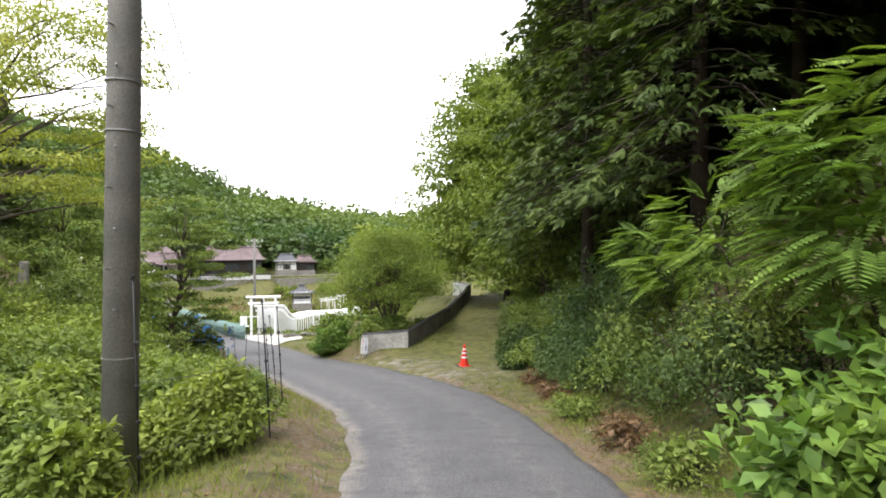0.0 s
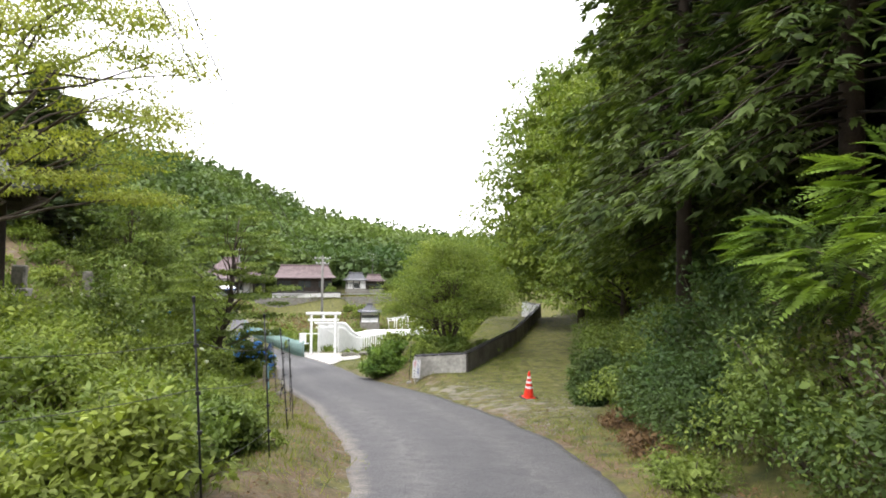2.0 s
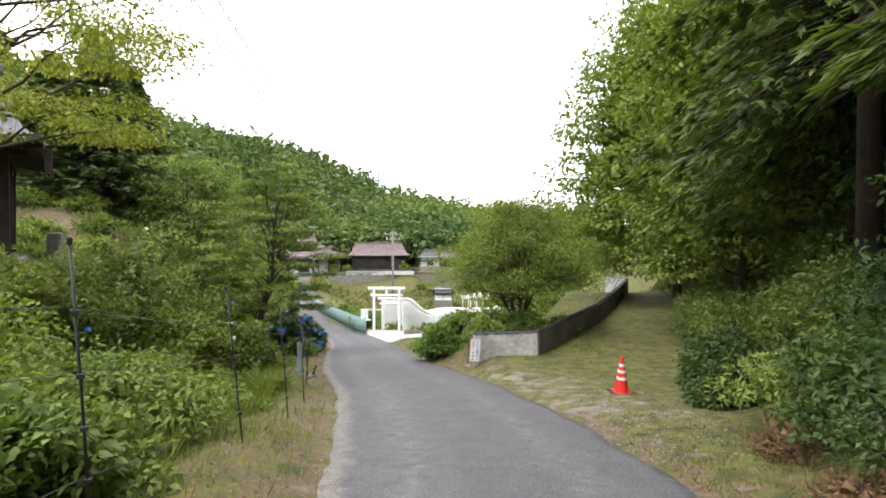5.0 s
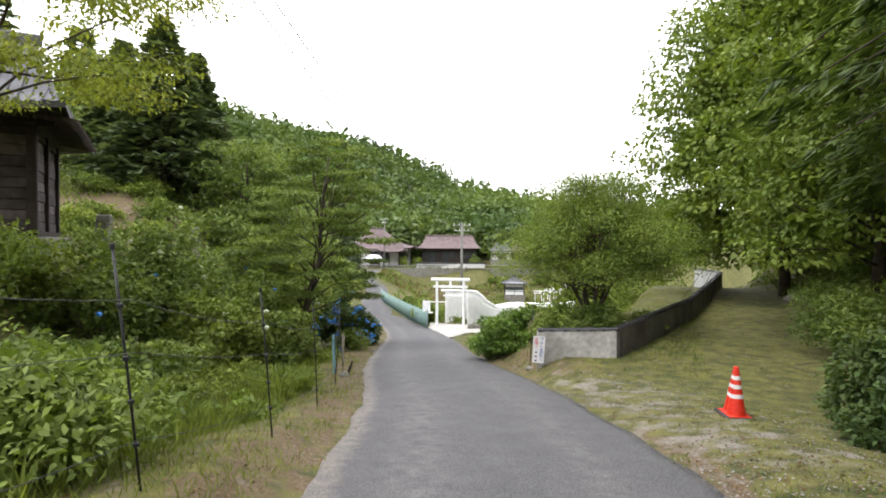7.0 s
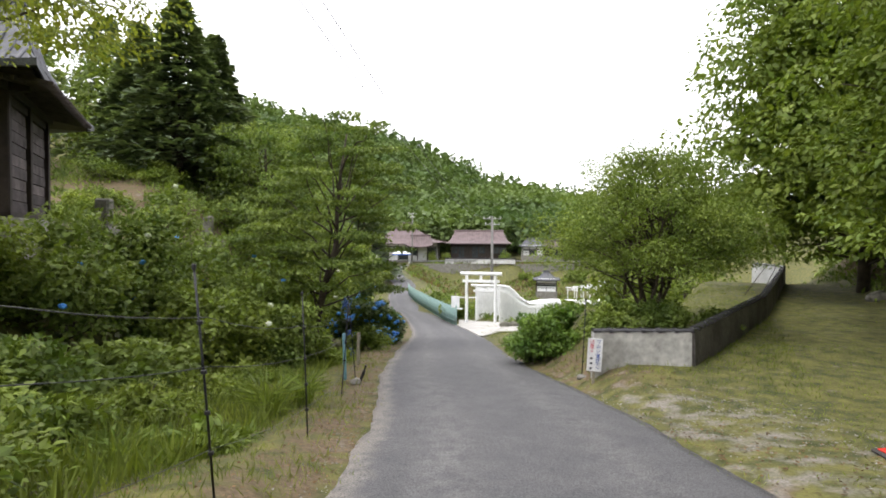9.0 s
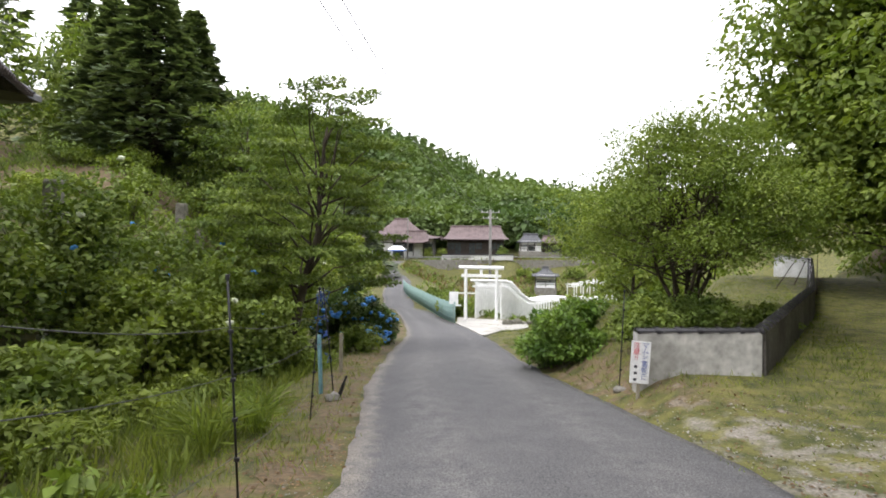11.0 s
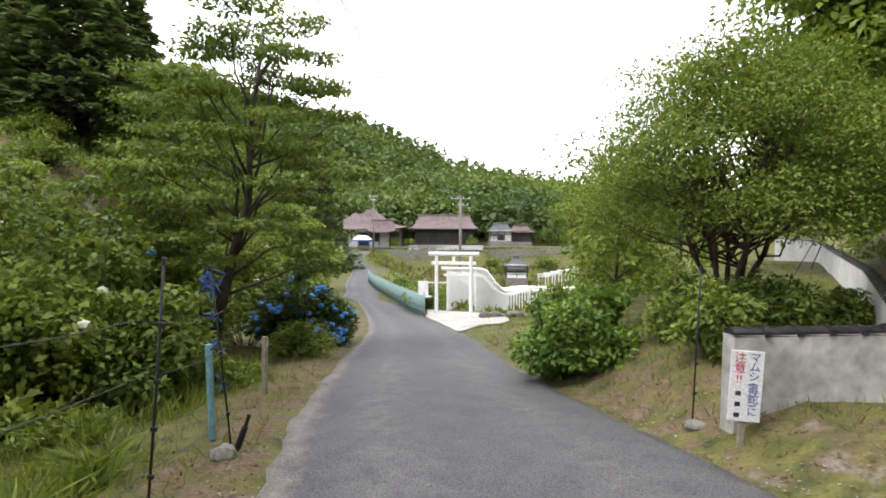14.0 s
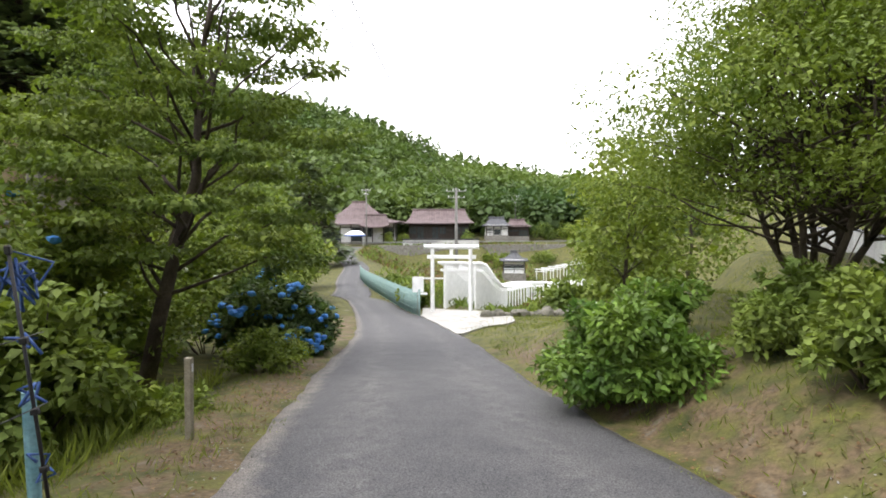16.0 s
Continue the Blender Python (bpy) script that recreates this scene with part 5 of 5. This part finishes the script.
house("gatehouse", -33.0, 117.2, -4.0, 21.5, 3.9, 3.6, 2.2, 3.5, 2.6, 0.5, M_TILE_GREY, M_WHITE_WALL, "small white gatehouse with dark timber posts and tiled roof", 3, 0.1)
house("shed", -29.6, 119.0, -4.2, 21.5, 3.6, 3.6, 2.3, 3.3, 2.6, 0.5, M_TILE_RED, M_DARK_WOOD, "dark open shed beside the gatehouse", 2, 0.05)
house("garden_hut", -24.6, 97.0, at_ground(-24.6, 97.0) + 0.9, 16, 3.0, 3.0, 2.2, 3.3, 0.7, 0.55, M_TILE_GREY, M_WHITE, "small white hut with a grey tiled hipped roof in the hollow", 1, 0.15, sill=0.75)

terrace = thing("wall_terrace", pose(0, 0, 0), "grey stone retaining wall below the houses", "wall", kind="structure")
TW = ((-50.0, 98.5), (-46.5, 101.0), (-36.0, 107.5), (-25.0, 113.0), (-14.0, 117.5))
for i in range(4):
    (x0, y0), (x1, y1) = TW[i], TW[i + 1]
    ln = math.hypot(x1 - x0, y1 - y0)
    m = Matrix.Translation((x0, y0, 0)) @ Matrix.Rotation(math.atan2(y1 - y0, x1 - x0), 4, "Z")
    part("wall_face", boxed(0, ln, -0.2, 0.25, -7.6, -5.05, m=m), M_STONE, terrace)
    part("guard_rail", boxed(0, ln, -0.05, 0.0, -4.62, -4.42, m=m), M_STEEL, terrace)
    for k in range(int(ln / 2)):
        part("rail_post", boxed(k * 2.0, k * 2.0 + 0.08, -0.0, 0.08, -5.1, -4.4, m=m), M_STEEL, terrace)
boundary = thing("wall_boundary", pose(-41.2, 104.6, -5.05, 0, 0, 24), "long low white plastered wall with dark tile coping", "wall", kind="structure")
part("wall_face", boxed(-4.2, 8.5, -0.12, 0.12, 0, 0.85), M_WHITE_WALL, boundary)
part("coping", boxed(-4.35, 8.65, -0.25, 0.25, 0.85, 1.05, 0.06), M_TILE, boundary)

tent = thing("canopy_tent", pose(-53.0, 100.9, -5.0, 0, 0, 20), "blue and white canopy tent beside the temple", "tent")
for sx in (-1, 1):
    for sy in (-1, 1):
        vs, fs = tube_data([(sx * 1.5, sy * 1.0, -0.3), (sx * 1.5, sy * 1.0, 1.75)], [0.03, 0.03], 6)
        part("leg", mesh("leg", vs, fs, M_WHITE), None, tent)
bm = bmesh.new()
q = [bm.verts.new(p) for p in ((-1.6, -1.1, 1.7), (1.6, -1.1, 1.7), (1.6, 1.1, 1.7), (-1.6, 1.1, 1.7), (-0.7, 0, 2.4), (0.7, 0, 2.4))]
for f in ((0, 1, 5, 4), (2, 3, 4, 5), (1, 2, 5), (3, 0, 4), (3, 2, 1, 0)):
    bm.faces.new([q[i] for i in f])
part("canopy", bm, M_WHITE, tent)
part("valance", boxed(-1.62, 1.62, -1.13, 1.13, 1.45, 1.69), M_TARP, tent)

for i, (x, y, a, h) in enumerate(((-22.4, 27.6, 1.1, 1.2), (-24.6, 29.8, 1.3, 1.3), (-26.0, 27.0, 1.2, 1.1), (-21.6, 33.4, 1.6, 1.8), (-27.2, 31.0, 1.2, 1.2), (-30.0, 30.0, 1.6, 1.6), (-24.4, 25.2, 1.0, 1.0), (-19.6, 31.6, 1.7, 2.2))):
    shrub("hillside_bush", x, y, (a, a, h), "low green bush on the hillside behind the hall", 2200, 0.13, M_LEAF_MID if i % 2 else M_LEAF_LIGHT, seed=400 + i)

# stones and the small shrine box on the terrace


def pillar(x, y, w, h, label, name="stone_pillar"):
    ob = thing(name, pose(x, y, at_ground(x, y) - 0.02, 0, 2, 25), label, "stone pillar", "terrace stones")
    part("shaft", boxed(-w / 2, w / 2, -w * 0.4, w * 0.4, 0, h, w * 0.12), M_STONE_DARK, ob)
    part("base", boxed(-w * 0.8, w * 0.8, -w * 0.7, w * 0.7, -0.3, 0.12, 0.02), M_STONE, ob)
    return ob


pillar(-22.6, 30.0, 0.42, 1.5, "grey weathered stone pillar among the bushes")
pillar(-22.1, 30.5, 0.3, 1.1, "pale short stone pillar among the bushes")
pillar(-20.4, 23.6, 0.5, 1.1, "rounded grey memorial stone beside the hall")
shrine = thing("shrine_box", pose(-19.5, 26.75, at_ground(-19.5, 26.75), 0, 0, 40), "small red-brown wooden shrine box with a flat roof", "shrine box")
part("body", boxed(-0.4, 0.4, -0.35, 0.35, 0, 0.85, 0.01), M_BOX_WOOD, shrine)
part("roof", boxed(-0.52, 0.52, -0.48, 0.48, 0.85, 0.94, 0.02), M_TILE_GREY, shrine)
for s in (-1, 1):
    part("post", boxed(s * 0.4 - 0.03, s * 0.4 + 0.03, -0.40, -0.34, -0.2, 0.86), M_DARK_WOOD, shrine)

# dead branches leaning behind the garden wall
for i, (x0, y0, x1, y1, h) in enumerate(((0.1, 37.5, 1.3, 39.5, 1.5), (0.9, 39.2, 1.7, 40.6, 1.4), (1.2, 36.2, 1.6, 38.8, 1.2))):
    z0, z1 = at_ground(x0, y0), at_ground(x1, y1) + h
    tagged(new("bamboo_prop", tubes("bamboo_prop", [([(x0, y0, z0), ((x0 + x1) / 2, (y0 + y1) / 2, (z0 + z1) / 2 + 0.04), (x1, y1, z1)], [0.02, 0.018, 0.012])], M_BARK, 6)), "thin dark pole leaning over the garden wall", "pole", "leaning poles")

# ---------------------------------------------------------------- grass, weeds and litter on the ground


def scatter(name, count, region, size, width, material, label, seed, lean=0.5, flat=False, kind="stuff", category="grass"):
    """Blades or fallen leaves over a stretch of ground; region(x, y, g) gives the share kept."""
    gg = np.random.default_rng(seed)
    x0, x1, y0, y1, keep = region
    x, y = gg.uniform(x0, x1, count), gg.uniform(y0, y1, count)
    dl, dr = np.interp(y, EDGE_Y, EDGE_L) - x, x - np.interp(y, EDGE_Y, EDGE_R)
    ok = gg.random(count) < keep(x, y, dl, dr)
    x, y = x[ok], y[ok]
    n = len(x)
    pos = np.stack([x, y, land(x, y) - (0.0 if flat else 0.01)], 1)
    s = size * (0.5 + gg.random(n))
    a = gg.normal(size=(n, 3))
    if flat:
        a[:, 2] *= 0.12
        pos[:, 2] += 0.012
        nrm = unit(np.array([0, 0, 1.0]) + gg.normal(size=(n, 3)) * 0.35)
    else:
        a = a * lean
        a[:, 2] = 1.0
        nrm = gg.normal(size=(n, 3))
    ob = new(name, quads(name, blades(pos, a, nrm, s, s * width, 0.1), material))
    return tagged(ob, label, category, kind=kind)


def patchy(x, y, s=1.1, seed=0.0):
    return np.clip(0.5 + 0.7 * waves(x, y, s, seed) + 0.35 * waves(x, y, s * 3.3, seed + 2), 0, 1)


scatter("verge_grass", 190000, (-11, -1, 3, 31, lambda x, y, dl, dr: (dl > 0.25) * (dl < 5) * (0.45 + 0.55 * ramp(dl, 0.8, 2.2)) * (0.12 + 0.88 * patchy(x, y, 1.5))), 0.11, 0.07, M_GRASS, "thin grass on the verge", 1)
scatter("ditch_grass", 60000, (-12, -2.5, 4, 26, lambda x, y, dl, dr: (dl > 1.6) * (dl < 6.5) * (0.2 + 0.8 * patchy(x, y, 0.9, 3))), 0.30, 0.07, M_GRASS, "long bright green grass behind the fence", 2, 0.45)
scatter("grass_way", 100000, (-3, 6, 13, 47, lambda x, y, dl, dr: (dr > 0.2) * (0.08 + 0.92 * ramp(dr, 0.3, 2.6) * (0.3 + 0.7 * patchy(x, y, 1.3, 1))) * np.clip(1.5 - (y - 13) / 26, 0.15, 1)), 0.045, 0.16, M_GRASS, "short mossy grass on the grass way", 3, 0.9)
scatter("bank_grass", 36000, (0.5, 3.4, 2, 16.5, lambda x, y, dl, dr: (dr > 0.15) * (dr < 2.6) * (0.15 + 0.85 * patchy(x, y, 2.0, 5)) * (1 - ramp(y, 11, 16.5))), 0.075, 0.09, M_GRASS, "grass and weeds at the foot of the bank", 4)
scatter("garden_grass", 60000, (-12, 0.5, 21.5, 41, lambda x, y, dl, dr: (dr > 0.3) * (0.3 + 0.7 * patchy(x, y, 1.1, 7))), 0.10, 0.09, M_GRASS, "grass in the garden beside the lane", 5, 0.6)
WOOD_Y, WOOD_X = (16, 18, 24, 31, 38, 44.5, 47.5, 52, 60), (2.1, 2.3, 2.7, 3.9, 4.1, 3.5, 2.2, 0.8, 1.8)
scatter("bank_weeds", 42000, (0.5, 11, 17, 60, lambda x, y, dl, dr: ramp(x - np.interp(y, WOOD_Y, WOOD_X), 0.2, 1.4) * (0.1 + 0.9 * patchy(x, y, 0.9, 4))), 0.26, 0.3, M_LEAF_MID, "weeds and low undergrowth covering the bank", 11, 0.8, category="weeds")
scatter("hill_weeds", 40000, (-38, -15, 22, 46, lambda x, y, dl, dr: (dl > 8.5) * patchy(x, y, 0.5, 8) * (x < -17)), 0.3, 0.25, M_LEAF_MID, "weeds and grass on the hillside behind the hall", 12, 0.8, category="weeds")
scatter("hollow_weeds", 42000, (-48, -8, 44, 113, lambda x, y, dl, dr: (dr > 1.2) * (0.15 + 0.85 * patchy(x, y, 0.22, 8))), 0.5, 0.3, M_LEAF_MID, "rough weeds on the slopes of the hollow", 13, 0.8, category="weeds")
scatter("hollow_litter", 16000, (-48, -14, 70, 113, lambda x, y, dl, dr: (dr > 1.2) * patchy(x, y, 0.3, 1)), 0.45, 0.3, M_LEAF_DRY, "brown dry weeds on the slope below the houses", 14, 0.7, category="weeds")
scatter("fallen_leaves", 90000, (-11, -1, 3, 30, lambda x, y, dl, dr: (dl > 0.05) * (dl < 2.0) * (1 - 0.8 * ramp(dl, 0.8, 2.0)) * (0.25 + 0.75 * patchy(x, y, 1.7, 2))), 0.036, 0.5, M_LEAF_DRY, "dry brown leaf litter on the verge", 6, flat=True, category="leaf litter")
scatter("fallen_leaves", 60000, (-7, 3, 3, 31, lambda x, y, dl, dr: (dr > 0.05) * (dr < 2.4) * (1 - 0.7 * ramp(dr, 0.8, 2.4)) * (0.2 + 0.8 * patchy(x, y, 1.5, 4))), 0.038, 0.5, M_LEAF_DRY, "dry brown leaf litter beside the lane", 7, flat=True, category="leaf litter")
scatter("gravel", 15000, (-4, 2.5, 13, 23, lambda x, y, dl, dr: (dr > -0.05) * (dr < 3.2) * (1 - 0.7 * ramp(dr, 1, 3.2)) * patchy(x, y, 1.2, 9)), 0.028, 0.9, M_STONE, "loose pale gravel at the mouth of the grass way", 8, flat=True, category="gravel")
scatter("edge_grass", 60000, (-10, 2.2, 1, 31, lambda x, y, dl, dr: ((np.abs(dl - 0.12) < 0.3) | (np.abs(dr - 0.05) < 0.22)) * ramp(patchy(x, y, 2.6, 11), 0.45, 0.8)), 0.06, 0.1, M_GRASS, "tufts of grass creeping over the edges of the lane", 10, 0.7)
scatter("gravel", 26000, (-10, -0.5, 1, 30, lambda x, y, dl, dr: (dl > -0.45) * (dl < 0.5) * (0.3 + 0.7 * patchy(x, y, 2.0, 6))), 0.022, 0.9, M_STONE, "loose grit along the edge of the lane", 9, flat=True, category="gravel")


def tussock(x, y, h, n, label, seed):
    gg = np.random.default_rng(seed)
    root = thing("grass_tussock", pose(x, y, at_ground(x, y) - 0.02), label, "grass", "tussocks")
    a = gg.normal(size=(n, 3)) * 0.42
    a[:, 2] = 1
    pos = gg.normal(size=(n, 3)) * 0.07
    pos[:, 2] = 0
    s = h * (0.6 + 0.6 * gg.random(n))
    low = blades(pos, a, gg.normal(size=(n, 3)), s * 0.7, s * 0.05, 0.1)
    tip = low[:, 2]
    a2 = a * np.array([2.0, 2.0, 0.35])
    high = blades(tip - unit(a) * 0.12 * h, a2, gg.normal(size=(n, 3)), s * 0.55, s * 0.04, 0.1)
    part("tuft", quads("tuft", np.concatenate([low, high]), M_LEAF_LIGHT), None, root)


for i, (x, y, h) in enumerate(((-7.2, 17.6, 0.75), (-7.0, 18.2, 0.55), (-8.0, 19.4, 0.5), (-6.3, 14.6, 0.45), (-9.6, 20.5, 0.45))):
    tussock(x, y, h, 90, "tall tuft of bright green grass blades", i)

# low herbs that soften the foot of the bushes
for i, (x, y, a, h) in enumerate(((-8.6, 16.4, 0.9, 0.6), (-9.4, 18.2, 0.9, 0.6), (-10.2, 20.2, 0.8, 0.55), (-7.6, 14.6, 0.9, 0.7), (-10.6, 23.6, 0.7, 0.6), (-11.4, 26.8, 0.8, 0.8), (-6.2, 15.4, 0.6, 0.4))):
    shrub("fern_clump", x, y, (a, a, h), "low ferns and weeds in the ditch", 2600, 0.10, M_LEAF_LIGHT, "weeds", seed=300 + i, aspect=0.3)
# bushes on the slopes of the hollow
for i, (x, y, a, h) in enumerate(((3.4, 53.5, 2.0, 2.0), (7.0, 52.0, 2.4, 3.0), (-0.6, 52.6, 1.7, 1.7), (1.4, 54.6, 1.8, 1.9), (-3.0, 54.6, 2.0, 2.2), (0.6, 50.2, 1.1, 1.0), (-16.5, 44.5, 0.8, 1.2), (-17.4, 46.8, 0.9, 1.0), (-19.6, 49.4, 0.9, 1.1), (-21.8, 52.6, 1.0, 1.2), (-15.8, 43.4, 0.6, 1.6), (-23.5, 60.0, 1.5, 2.2), (-20.0, 90.0, 1.8, 1.8), (-16.0, 97.0, 2.0, 2.4), (-27.5, 103.0, 1.6, 2.4), (-23.0, 110.0, 2.0, 2.6), (-31.0, 107.0, 1.5, 2.0), (-36.5, 111.0, 1.2, 2.2), (-48.5, 104.0, 1.1, 2.4), (-25.0, 121.0, 2.2, 3.4), (-46.5, 106.2, 1.0, 2.0), (-22.5, 66.0, 1.4, 1.6), (-24.5, 70.0, 1.8, 2.8), (-8.5, 47.0, 2.2, 2.2), (-11.0, 62.0, 2.4, 2.2), (-6.0, 58.0, 2.6, 3.0), (-19.0, 118.0, 3.0, 4.0), (-14.0, 112.0, 3.0, 4.0), (-9.0, 100.0, 3.2, 4.4), (-5.0, 86.0, 3.4, 5.0))):
    shrub("slope_bush", x, y, (a, a, h), "green bush on the slope of the hollow", 1400, 0.13 + 0.08 * a, M_LEAF_MID if i % 2 else M_LEAF_LIGHT, seed=320 + i)
